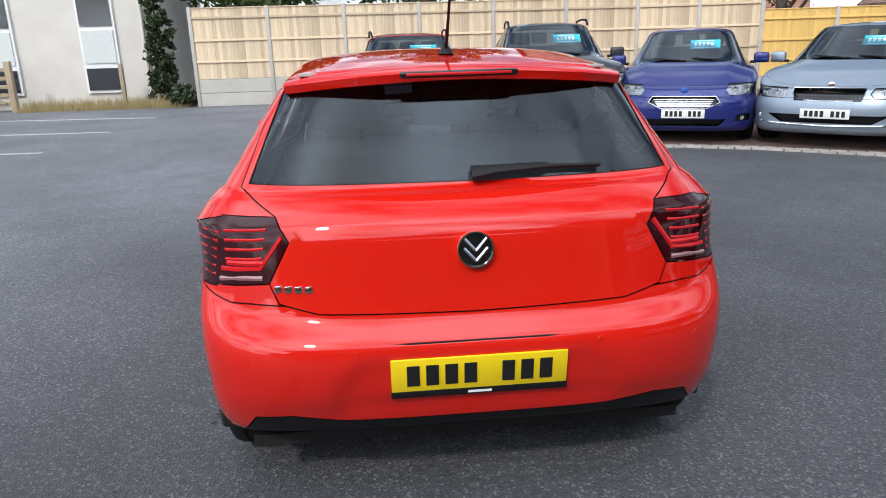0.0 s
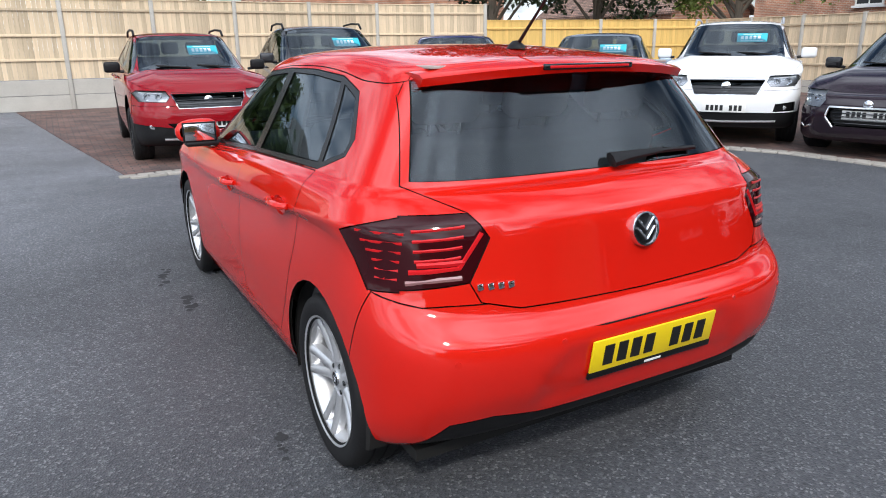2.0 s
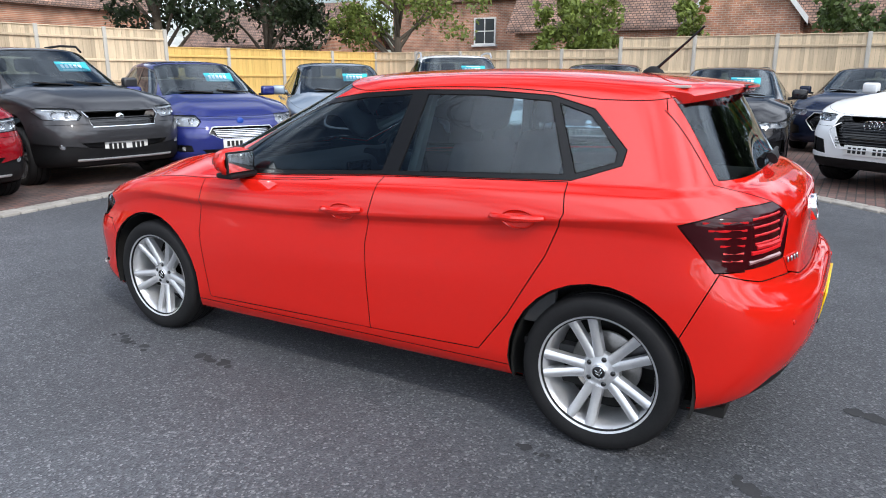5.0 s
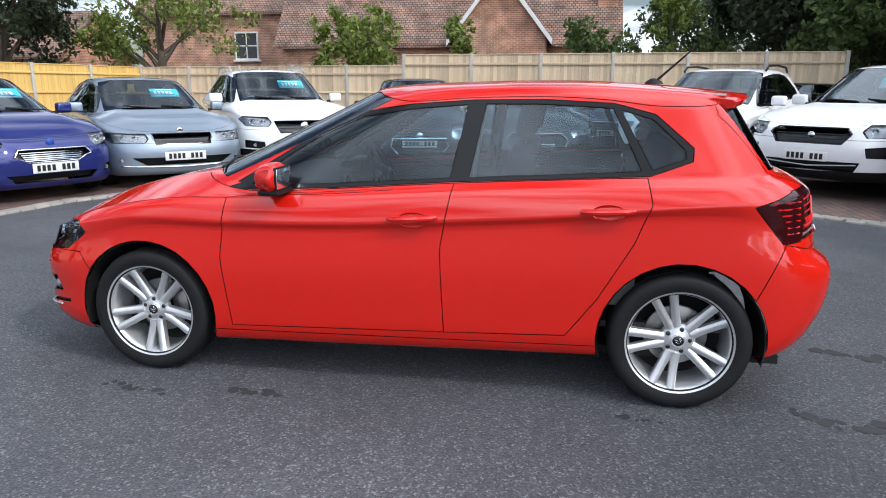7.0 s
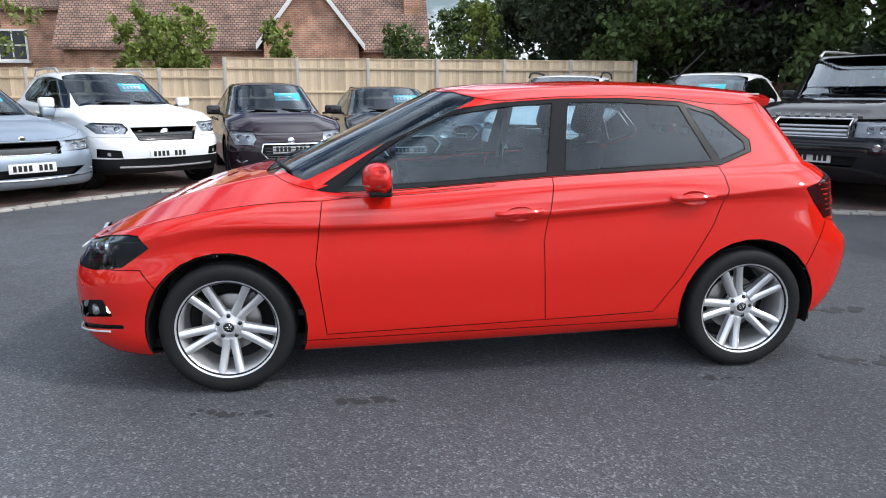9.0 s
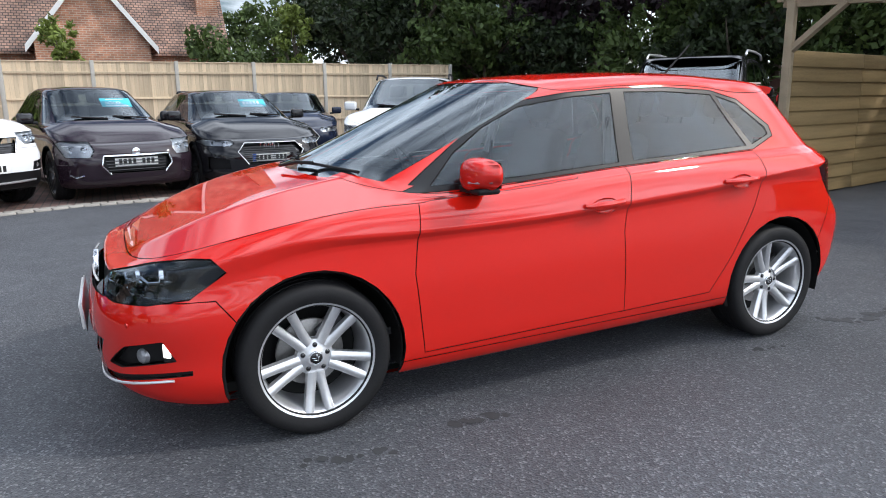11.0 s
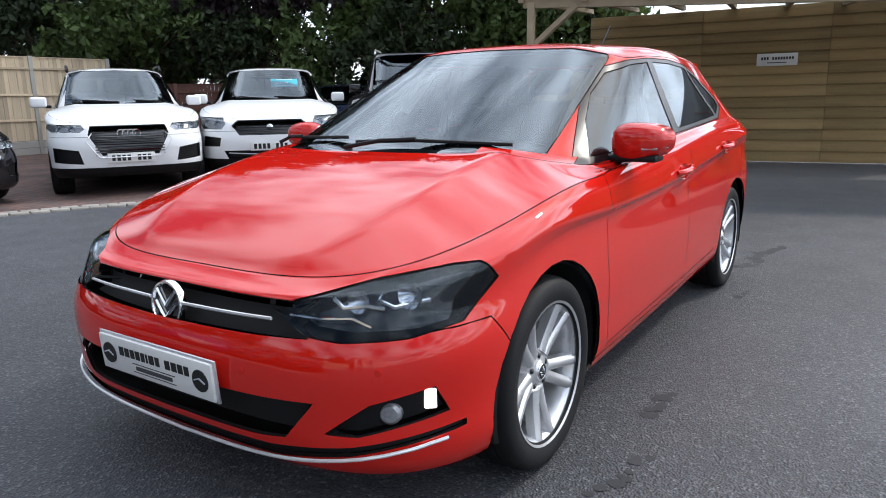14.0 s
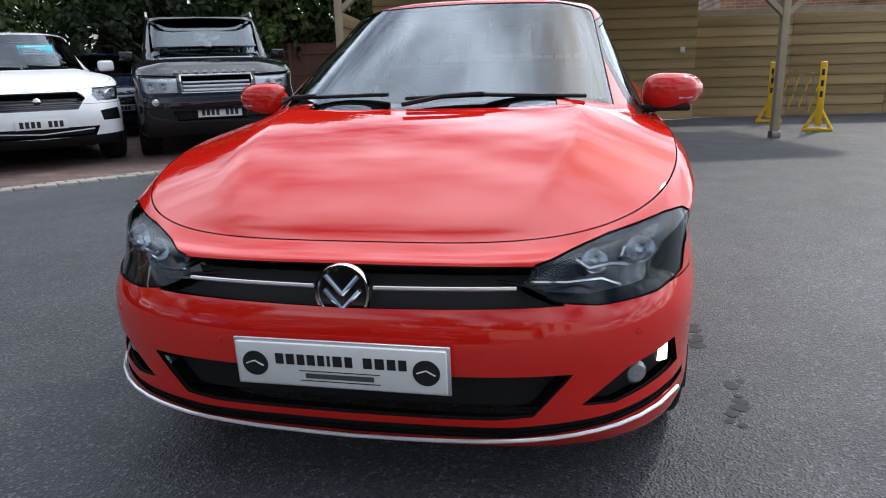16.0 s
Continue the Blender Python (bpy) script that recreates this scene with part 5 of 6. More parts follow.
# ---- ground ----
def asphalt():
    m = bpy.data.materials.new("asphalt")
    m.use_nodes = True
    n, l = m.node_tree.nodes, m.node_tree.links
    b = n["Principled BSDF"]
    tc = n.new("ShaderNodeTexCoord")
    def noise(scale, detail=4.0):
        t = n.new("ShaderNodeTexNoise")
        t.inputs["Scale"].default_value, t.inputs["Detail"].default_value = scale, detail
        l.new(tc.outputs["Object"], t.inputs["Vector"])
        return t.outputs["Fac"]
    b.inputs["Diffuse Roughness"].default_value = 1.0
    stones = n.new("ShaderNodeTexVoronoi")
    stones.inputs["Scale"].default_value = 115.0
    l.new(tc.outputs["Object"], stones.inputs["Vector"])
    ramp = n.new("ShaderNodeValToRGB")
    e = ramp.color_ramp.elements
    e[0].position, e[0].color = 0.0, (0.040, 0.043, 0.050, 1)
    e[1].position, e[1].color = 1.0, (0.20, 0.205, 0.215, 1)
    mid = e.new(0.85)
    mid.color = (0.086, 0.091, 0.103, 1)
    rgb = n.new("ShaderNodeSeparateColor")
    l.new(stones.outputs["Color"], rgb.inputs["Color"])
    l.new(rgb.outputs["Red"], ramp.inputs["Fac"])
    wear = n.new("ShaderNodeMapRange")
    wear.inputs["From Min"].default_value, wear.inputs["From Max"].default_value = 0.35, 0.65
    wear.inputs["To Min"].default_value, wear.inputs["To Max"].default_value = 0.82, 1.2
    l.new(noise(0.55, 6), wear.inputs["Value"])
    # brighter light on the north-west ground, painted into the base colour by position
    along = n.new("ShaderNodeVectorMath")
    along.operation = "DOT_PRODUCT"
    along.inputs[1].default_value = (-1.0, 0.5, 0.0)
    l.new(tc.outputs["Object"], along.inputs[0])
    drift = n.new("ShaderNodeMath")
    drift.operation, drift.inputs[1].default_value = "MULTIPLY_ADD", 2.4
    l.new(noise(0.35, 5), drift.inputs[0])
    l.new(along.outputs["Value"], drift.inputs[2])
    painted_light = n.new("ShaderNodeMapRange")
    painted_light.inputs["From Min"].default_value, painted_light.inputs["From Max"].default_value = 3.2, 6.4
    painted_light.inputs["To Min"].default_value, painted_light.inputs["To Max"].default_value = 0.78, 1.65
    l.new(drift.outputs[0], painted_light.inputs["Value"])
    # patchy random wear times the painted brightening
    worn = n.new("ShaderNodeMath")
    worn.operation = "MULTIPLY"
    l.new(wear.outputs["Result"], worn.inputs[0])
    l.new(painted_light.outputs["Result"], worn.inputs[1])
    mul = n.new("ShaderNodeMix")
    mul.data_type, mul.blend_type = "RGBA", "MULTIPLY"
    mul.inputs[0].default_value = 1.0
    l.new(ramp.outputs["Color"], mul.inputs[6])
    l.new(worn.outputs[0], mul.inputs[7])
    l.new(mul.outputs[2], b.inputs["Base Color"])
    rough = n.new("ShaderNodeMapRange")
    rough.inputs["To Min"].default_value, rough.inputs["To Max"].default_value = 0.48, 0.72
    l.new(noise(3.0), rough.inputs["Value"])
    l.new(rough.outputs["Result"], b.inputs["Roughness"])
    bp = n.new("ShaderNodeBump")
    bp.inputs["Strength"].default_value, bp.inputs["Distance"].default_value = 0.9, 0.005
    l.new(stones.outputs["Distance"], bp.inputs["Height"])
    l.new(bp.outputs["Normal"], b.inputs["Normal"])
    return m


def bricks_material(name, a, b_, mortar, w, h, gap=0.01, rough=0.85, plane="xy"):
    m = bpy.data.materials.new(name)
    m.use_nodes = True
    n, l = m.node_tree.nodes, m.node_tree.links
    bs = n["Principled BSDF"]
    bs.inputs["Roughness"].default_value = rough
    tc, sp, cb = n.new("ShaderNodeTexCoord"), n.new("ShaderNodeSeparateXYZ"), n.new("ShaderNodeCombineXYZ")
    l.new(tc.outputs["Object"], sp.inputs[0])
    l.new(sp.outputs["XYZ".index(plane[0].upper())], cb.inputs[0])
    l.new(sp.outputs["XYZ".index(plane[1].upper())], cb.inputs[1])
    br = n.new("ShaderNodeTexBrick")
    br.inputs["Color1"].default_value, br.inputs["Color2"].default_value, br.inputs["Mortar"].default_value = (*a, 1), (*b_, 1), (*mortar, 1)
    br.inputs["Scale"].default_value, br.inputs["Brick Width"].default_value, br.inputs["Row Height"].default_value, br.inputs["Mortar Size"].default_value = 1.0, w, h, gap
    l.new(cb.outputs[0], br.inputs["Vector"])
    no = n.new("ShaderNodeTexNoise")
    no.inputs["Scale"].default_value, no.inputs["Detail"].default_value = 1.7, 6
    l.new(tc.outputs["Object"], no.inputs["Vector"])
    mr = n.new("ShaderNodeMapRange")
    mr.inputs["From Min"].default_value, mr.inputs["From Max"].default_value, mr.inputs["To Min"].default_value, mr.inputs["To Max"].default_value = 0.3, 0.7, 0.6, 1.4
    l.new(no.outputs["Fac"], mr.inputs["Value"])
    mx = n.new("ShaderNodeMix")
    mx.data_type, mx.blend_type = "RGBA", "MULTIPLY"
    mx.inputs[0].default_value = 1.0
    l.new(br.outputs["Color"], mx.inputs[6])
    l.new(mr.outputs["Result"], mx.inputs[7])
    l.new(mx.outputs[2], bs.inputs["Base Color"])
    bp = n.new("ShaderNodeBump")
    bp.inputs["Strength"].default_value, bp.inputs["Distance"].default_value, bp.invert = 0.5, 0.008, True
    l.new(br.outputs["Fac"], bp.inputs["Height"])
    l.new(bp.outputs["Normal"], bs.inputs["Normal"])
    return m


ASPHALT = asphalt()
PAVING = bricks_material("block_paving", (0.16, 0.085, 0.07), (0.10, 0.07, 0.065), (0.05, 0.045, 0.04), 0.20, 0.10, 0.008)
SETT = material("pale_sett", (0.30, 0.28, 0.25), 0.85, vary=0.3, scale=5, bump=0.3, object_vary=0.6)
LINE = material("worn_white_line", (0.45, 0.45, 0.44), 0.8, vary=0.35, scale=3)
CONCRETE = material("concrete", (0.42, 0.40, 0.36), 0.85, vary=0.2, scale=2.5, fine=60, bump=0.25, object_vary=0.4)
BOARD = material("weathered_board", (0.60, 0.48, 0.33), 0.8, vary=0.42, scale=3.0, fine=40, bump=0.35, object_vary=0.9, streak=(9, 9, 0.6), island=True)
BOARD_NEW = material("new_yellow_board", (0.68, 0.45, 0.14), 0.75, vary=0.24, scale=2.2, fine=40, bump=0.25, object_vary=0.6, streak=(9, 9, 0.6), island=True)
BOARD_RED = material("red_brown_board", (0.12, 0.055, 0.04), 0.85, vary=0.3, scale=3, bump=0.2)
CLAD = material("green_treated_board", (0.32, 0.22, 0.10), 0.8, vary=0.5, scale=2.2, fine=40, bump=0.4, object_vary=0.7, streak=(0.6, 6, 9))
TIMBER = material("rough_timber", (0.34, 0.27, 0.18), 0.8, vary=0.3, scale=4, bump=0.3)
RENDER = material("pebbledash_render", (0.58, 0.55, 0.50), 0.95, vary=0.14, scale=1.5, fine=70, bump=0.8)
BRICK = bricks_material("house_brick", (0.48, 0.21, 0.12), (0.34, 0.15, 0.095), (0.46, 0.38, 0.30), 0.225, 0.075, 0.011, plane="yz")
BRICK_X = bricks_material("house_brick_side", (0.36, 0.15, 0.085), (0.26, 0.11, 0.07), (0.34, 0.28, 0.22), 0.225, 0.075, 0.011, plane="xz")
TILE = bricks_material("clay_roof_tile", (0.34, 0.20, 0.145), (0.20, 0.13, 0.105), (0.05, 0.04, 0.035), 0.17, 0.10, 0.014, plane="yz")
TILE_X = bricks_material("clay_roof_tile_side", (0.34, 0.20, 0.145), (0.20, 0.13, 0.105), (0.05, 0.04, 0.035), 0.17, 0.10, 0.014, plane="xz")
SLATE = material("grey_slate", (0.10, 0.11, 0.125), 0.7, vary=0.25, scale=3, streak=(1, 1, 6))
FRAME_WHITE = material("white_frame", (0.72, 0.72, 0.70), 0.5, vary=0.05)
PANE = material("dark_pane", (0.02, 0.024, 0.03), 0.06, coat=0.6)
BLIND = material("pale_blind", (0.55, 0.58, 0.56), 0.6, vary=0.1)
YELLOW = material("yellow_barrier_plastic", (0.80, 0.48, 0.01), 0.45, vary=0.1)
SHEET = glass("clear_roof_sheet", (0.80, 0.80, 0.76), 1.35)
BARK = material("bark", (0.10, 0.08, 0.06), 0.9, vary=0.4, scale=6, bump=0.5, streak=(4, 4, 0.7))
DRY = material("dry_grass", (0.28, 0.22, 0.10), 0.9, vary=0.4, scale=4)


def leaf_material(name, color, vary=0.45):
    m = material(name, color, 0.6)
    n, l = m.node_tree.nodes, m.node_tree.links
    b = n["Principled BSDF"]
    geo = n.new("ShaderNodeNewGeometry")
    mx = n.new("ShaderNodeMix")
    mx.data_type = "RGBA"
    mx.inputs[6].default_value = (*[c * (1 - vary) for c in color], 1)
    mx.inputs[7].default_value = (*[c * (1 + vary) for c in color], 1)
    l.new(geo.outputs["Random Per Island"], mx.inputs[0])
    l.new(mx.outputs[2], b.inputs["Base Color"])
    tr = n.new("ShaderNodeBsdfTranslucent")
    l.new(mx.outputs[2], tr.inputs["Color"])
    ms = n.new("ShaderNodeMixShader")
    ms.inputs[0].default_value = 0.3
    l.new(b.outputs[0], ms.inputs[1])
    l.new(tr.outputs[0], ms.inputs[2])
    l.new(ms.outputs[0], n["Material Output"].inputs["Surface"])
    return m


LEAF = leaf_material("leaf_green", (0.075, 0.115, 0.03))
LEAF_DARK = leaf_material("leaf_dark", (0.028, 0.045, 0.016))
LEAF_PURPLE = leaf_material("leaf_purple", (0.035, 0.02, 0.028))
LEAF_LIGHT = leaf_material("leaf_light", (0.17, 0.22, 0.045))
LEAF_IVY = leaf_material("leaf_ivy", (0.03, 0.05, 0.015))

bm = bmesh.new()
bmesh.ops.create_grid(bm, x_segments=2, y_segments=2, size=400)
tagged(part("ground", bm, ASPHALT, smooth=False), "dark worn asphalt yard, brighter north-west light painted into its colour", "ground", kind="structure")

EDGE = [(-2.3, 17.0), (-1.9, 14.0), (-1.45, 10.5), (-0.9, 6.55), (0.4, 6.66), (1.7, 6.86), (2.9, 6.95), (3.9, 6.80), (4.75, 6.35), (5.7, 5.6), (6.45, 4.9), (6.95, 3.7), (7.05, 2.4), (6.80, 1.2), (6.35, 0.1), (5.75, -0.75), (5.15, -1.45), (4.4, -2.4), (3.75, -3.3), (3.3, -4.6), (3.4, -6.5), (3.6, -8.4)]
bm = prism(EDGE + [(3.6, -16), (19, -16), (19, 17.2), (-2.3, 17.2)], "z", -0.1, 0.012)
tagged(part("pavement", bm, PAVING, smooth=False), "red-brown block paving under the parked cars", "paving", kind="structure")
edging = thing("kerb", "row of pale stone setts edging the block paving", "kerb", kind="structure")
sett_me = finish(box((0.19, 0.11, 0.06), bevel=0.012), "sett", SETT)
run = 0.0
for (ax, ay), (bx, by) in zip(EDGE[3:], EDGE[4:]):
    d = math.hypot(bx - ax, by - ay)
    while run < d:
        for row in (0, 1):
            ob = new("sett", sett_me)
            ob.parent = edging
            u = run / d
            ob.matrix_basis = pose(ax + (bx - ax) * u, ay + (by - ay) * u, -0.004 + random.uniform(-0.003, 0.003), 0, 0, math.degrees(math.atan2(by - ay, bx - ax)) + random.uniform(-2, 2)) @ pose(0.1 * row, 0.06 - 0.12 * row, 0)
        run += 0.205
    run -= d
for i, (x0, y0, x1, y1) in enumerate(((-5.5, 14.46, -10.5, 15.2), (-5.53, 11.62, -10.0, 12.0), (-5.59, 8.9, -9.5, 9.1))):
    a = math.atan2(y1 - y0, x1 - x0)
    d = math.hypot(x1 - x0, y1 - y0)
    tagged(part("bay_line", box((d, 0.09, 0.004), (d / 2, 0, 0.002)), LINE, m=pose(x0, y0, 0, 0, 0, math.degrees(a)), smooth=False), "worn white painted parking bay line", "road marking", "bay lines", "structure")
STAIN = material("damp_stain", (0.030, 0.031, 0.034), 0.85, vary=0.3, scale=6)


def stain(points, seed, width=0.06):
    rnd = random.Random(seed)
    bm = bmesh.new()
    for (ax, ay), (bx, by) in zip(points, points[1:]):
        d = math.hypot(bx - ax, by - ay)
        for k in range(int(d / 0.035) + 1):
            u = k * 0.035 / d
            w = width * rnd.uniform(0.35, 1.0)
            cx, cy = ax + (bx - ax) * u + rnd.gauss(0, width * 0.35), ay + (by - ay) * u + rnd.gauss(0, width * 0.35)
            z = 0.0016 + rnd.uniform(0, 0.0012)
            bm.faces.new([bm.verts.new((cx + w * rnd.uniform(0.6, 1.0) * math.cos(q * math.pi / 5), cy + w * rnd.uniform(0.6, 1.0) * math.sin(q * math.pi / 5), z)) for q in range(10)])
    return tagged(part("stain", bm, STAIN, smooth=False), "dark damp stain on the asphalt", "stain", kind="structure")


# ---- fences ----
def fence(name, label, pts, z0, z1, mat, gravel, step=1.93, post_mat=CONCRETE, board=0.10, rails=(0.25, 0.55, 0.86)):
    root = thing(name, label, "fence", kind="structure")
    cache = {}
    for (ax, ay), (bx, by) in zip(pts, pts[1:]):
        d = math.hypot(bx - ax, by - ay)
        n = max(1, round(d / step))
        w = d / n
        deg = math.degrees(math.atan2(by - ay, bx - ax))
        for k in range(n):
            m = pose(ax + (bx - ax) * k / n, ay + (by - ay) * k / n, 0, 0, 0, deg)
            part("post", box((0.10, 0.11, z1 + 0.02), (0, 0, (z1 + 0.02) / 2), 0.015), post_mat, root, m=m)
            key = round(w, 2)
            if key not in cache:
                bm = bmesh.new()
                count = round((w - 0.1) / board)
                bw = (w - 0.1) / count
                for i in range(count):
                    box((bw * 0.97, 0.016 + 0.004 * (i % 2), z1 - gravel - z0 - 0.02), (0.05 + bw * (i + 0.5), 0.008 * (i % 2), (z1 + gravel + z0) / 2), bm=bm)
                for r in rails:
                    box((w - 0.1, 0.035, 0.06), (w / 2, -0.028, z0 + gravel + (z1 - gravel - z0) * r), 0.006, 1, bm)
                box((w - 0.1, 0.06, 0.025), (w / 2, 0, z1 - 0.01), 0.005, 1, bm)
                g = box((w - 0.1, 0.05, gravel / 2 - 0.01), (w / 2, 0, z0 + gravel * 0.25), 0.008, 1)
                box((w - 0.1, 0.05, gravel / 2 - 0.01), (w / 2, 0, z0 + gravel * 0.75), 0.008, 1, g)
                cache[key] = finish(bm, "panel", mat, False), finish(g, "gravel_board", CONCRETE, False)
            for me in cache[key]:
                ob = new(me.name, me)
                ob.parent = root
                ob.matrix_basis = m
    part("post", box((0.10, 0.11, z1 + 0.02), (0, 0, (z1 + 0.02) / 2), 0.015), post_mat, root, m=pose(*pts[-1], 0))
    return root


fence("fence_north", "tall pale close-board fence with concrete posts and gravel boards", [(-5.12, 17.25), (7.0, 17.15), (10.2, 16.4)], 0.0, 2.56, BOARD, 0.72)
fence("fence_corner", "newer yellow close-board fence with concrete posts", [(10.2, 16.4), (17.6, 14.5)], 0.0, 2.12, BOARD_NEW, 0.35)
fence("fence_east", "weathered close-board fence with concrete posts", [(17.6, 14.5), (16.9, 5.4)], 0.0, 2.12, BOARD, 0.35)
fence("fence_east", "weathered close-board fence, a taller run with concrete posts", [(16.9, 5.4), (16.75, -6.7)], 0.0, 2.42, BOARD, 0.35)
fence("fence_south", "low red-brown boarded fence under dark trees", [(16.75, -6.7), (12.5, -12.0), (5.0, -12.2)], 0.0, 1.75, BOARD_RED, 0.1, 1.83, BOARD_RED)


# ---- canopy and boarded wall ----
def boarded(name, label, a, b, z1, mat, course=0.185, z0=0.02, lengths=1.9, kind="structure"):
    root = thing(name, label, "wall", kind=kind)
    d = math.hypot(b[0] - a[0], b[1] - a[1])
    deg = math.degrees(math.atan2(b[1] - a[1], b[0] - a[0]))
    n = max(1, round(d / lengths))
    me = finish(box((d / n - 0.004, 0.03, course + 0.012), bevel=0.006), "board", mat)
    rnd = random.Random(name + label)
    rows = int((z1 - z0) / course)
    for r in range(rows):
        for k in range(n):
            u = (k + 0.5) / n
            ob = new("board", me)
            ob.parent = root
            ob.matrix_basis = pose(a[0] + (b[0] - a[0]) * u, a[1] + (b[1] - a[1]) * u, z0 + (r + 0.5) * course, 0, 0, deg) @ pose(0, 0, 0, 7 + rnd.uniform(-1, 1), rnd.uniform(-0.3, 0.3), 0)
    part("backing", box((d, 0.04, z1 - z0), (d / 2, 0, (z0 + z1) / 2)), TIMBER, root, m=pose(a[0], a[1], 0, 0, 0, deg) @ pose(0, -0.045, 0))
    return root


boarded("wall_south", "horizontal timber boarding, green-treated and weathered", (-2.45, -9.2), (3.5, -8.42), 2.62, CLAD)
boarded("wall_west", "horizontal timber boarding beside the canopy post", (3.5, -8.42), (2.78, -4.55), 1.88, CLAD)
boarded("wall_south", "lower horizontal timber boarding, pale and weathered", (-9.5, -10.4), (-2.45, -9.5), 1.98, CLAD)
canopy = thing("canopy", "timber canopy with a white fascia and clear roof sheets", "canopy")
C0, C1 = Vector((2.90, -4.42, 2.42)), Vector((-4.6, -6.25, 2.12))
W0, W1 = Vector((3.5, -8.45, 2.72)), Vector((-3.9, -9.4, 2.45))
for x, y, z in ((2.78, -4.50, 2.45), (-3.13, -5.85, 2.2)):
    part("post", box((0.10, 0.10, z), (0, 0, z / 2), 0.008), TIMBER, canopy, m=pose(x, y, 0, 0, 0, 14))
    part("post_shoe", box((0.13, 0.13, 0.10), (0, 0, 0.05), 0.008), STEEL, canopy, m=pose(x, y, 0, 0, 0, 14))
for p, q, dx in ((Vector((2.78, -4.50, 1.85)), Vector((2.18, -4.65, 2.38)), 1), (Vector((-3.13, -5.85, 1.65)), Vector((-2.55, -5.70, 2.18)), 1), (Vector((-3.13, -5.85, 1.65)), Vector((-3.7, -6.0, 2.15)), 1)):
    part("brace", tube([p, q], 0.05, 4), TIMBER, canopy, smooth=False)
part("fascia", tube([C0 + Vector((0, 0, 0.16)), C1 + Vector((0, 0, 0.16))], 0.17, 4, squash=0.25), FRAME_WHITE, canopy, smooth=False)
part("front_beam", tube([C0 + Vector((0, -0.10, 0.02)), C1 + Vector((0, -0.10, 0.02))], 0.075, 4), TIMBER, canopy, smooth=False)
for k in range(10):
    u = k / 9
    part("rafter", tube([C0.lerp(C1, u) + Vector((0, 0, 0.07)), W0.lerp(W1, u) + Vector((0, 0, 0.02))], 0.055, 4), TIMBER, canopy, smooth=False)
for k in range(4):
    v = (k + 0.5) / 4
    part("purlin", tube([C0.lerp(W0, v) + Vector((0, 0, 0.13)), C1.lerp(W1, v) + Vector((0, 0, 0.13))], 0.03, 4), TIMBER, canopy, smooth=False)
bm = bmesh.new()
n = 120
top = [[bm.verts.new(C0.lerp(C1, k / n).lerp(W0.lerp(W1, k / n), v) + Vector((0, 0, 0.17 + 0.012 * math.sin(k * math.pi / 2)))) for k in range(n + 1)] for v in (0, 1)]
for k in range(n):
    bm.faces.new((top[0][k], top[0][k + 1], top[1][k + 1], top[1][k]))
part("roof_sheet", bm, SHEET, canopy)
sg = tagged(part("sign", box((0.62, 0.02, 0.20), bevel=0.004), FRAME_WHITE, m=pose(0.27, -8.60, 1.73, 0, 0, 187)), "small white sign with dark print on the boarded wall", "sign")
for k in range(12):
    if k != 8:
        part("character", box((0.030, 0.004, 0.045), (0.235 - 0.042 * k, -0.011, 0.02)), INK, sg, smooth=False)
part("small_print", box((0.30, 0.004, 0.015), (0, -0.011, -0.05)), TRIM_GREY, sg, smooth=False)
tagged(part("outdoor_socket", box((0.09, 0.06, 0.10), (0, 0, 0), 0.01), FRAME_WHITE, m=pose(-2.2, -9.08, 1.28)), "small white weatherproof socket box on the boarded wall", "socket")


def barrier_post(m):
    root = thing("barrier", "yellow plastic folding safety barrier standing on asphalt", "barrier", m, "barriers")
    bm = box((0.10, 0.06, 0.95), (0, 0, 0.55), 0.02)
    part("upright", bm, YELLOW, root)
    for s in (1, -1):
        part("leg", tube([(0, 0, 0.36), (s * 0.10, 0, 0.18), (s * 0.19, 0, 0.02)], 0.028, 8), YELLOW, root)
    part("foot_bar", box((0.42, 0.06, 0.05), (0, 0, 0.025), 0.015), YELLOW, root)
    for k in range(3):
        part("slot", box((0.05, 0.064, 0.10), (0, 0, 0.55 + 0.16 * k), 0.01), INK, root)
    return root


b1 = barrier_post(pose(-3.62, -8.35, 0, 0, 0, -10))
b2 = barrier_post(pose(-3.95, -6.75, 0, 0, 0, -14))
for k in range(5):
    u0, u1 = k / 5, (k + 1) / 5
    for za, zb in ((0.28, 0.86), (0.86, 0.28)):
        p = Vector((-3.62, -8.35, za)).lerp(Vector((-3.95, -6.75, za)), u0)
        q = Vector((-3.62, -8.35, zb)).lerp(Vector((-3.95, -6.75, zb)), u1)
        part("lattice_bar", tube([p, q], 0.022, 4, squash=0.4), YELLOW if za < zb else INK, b1, m=b1.matrix_basis.inverted())


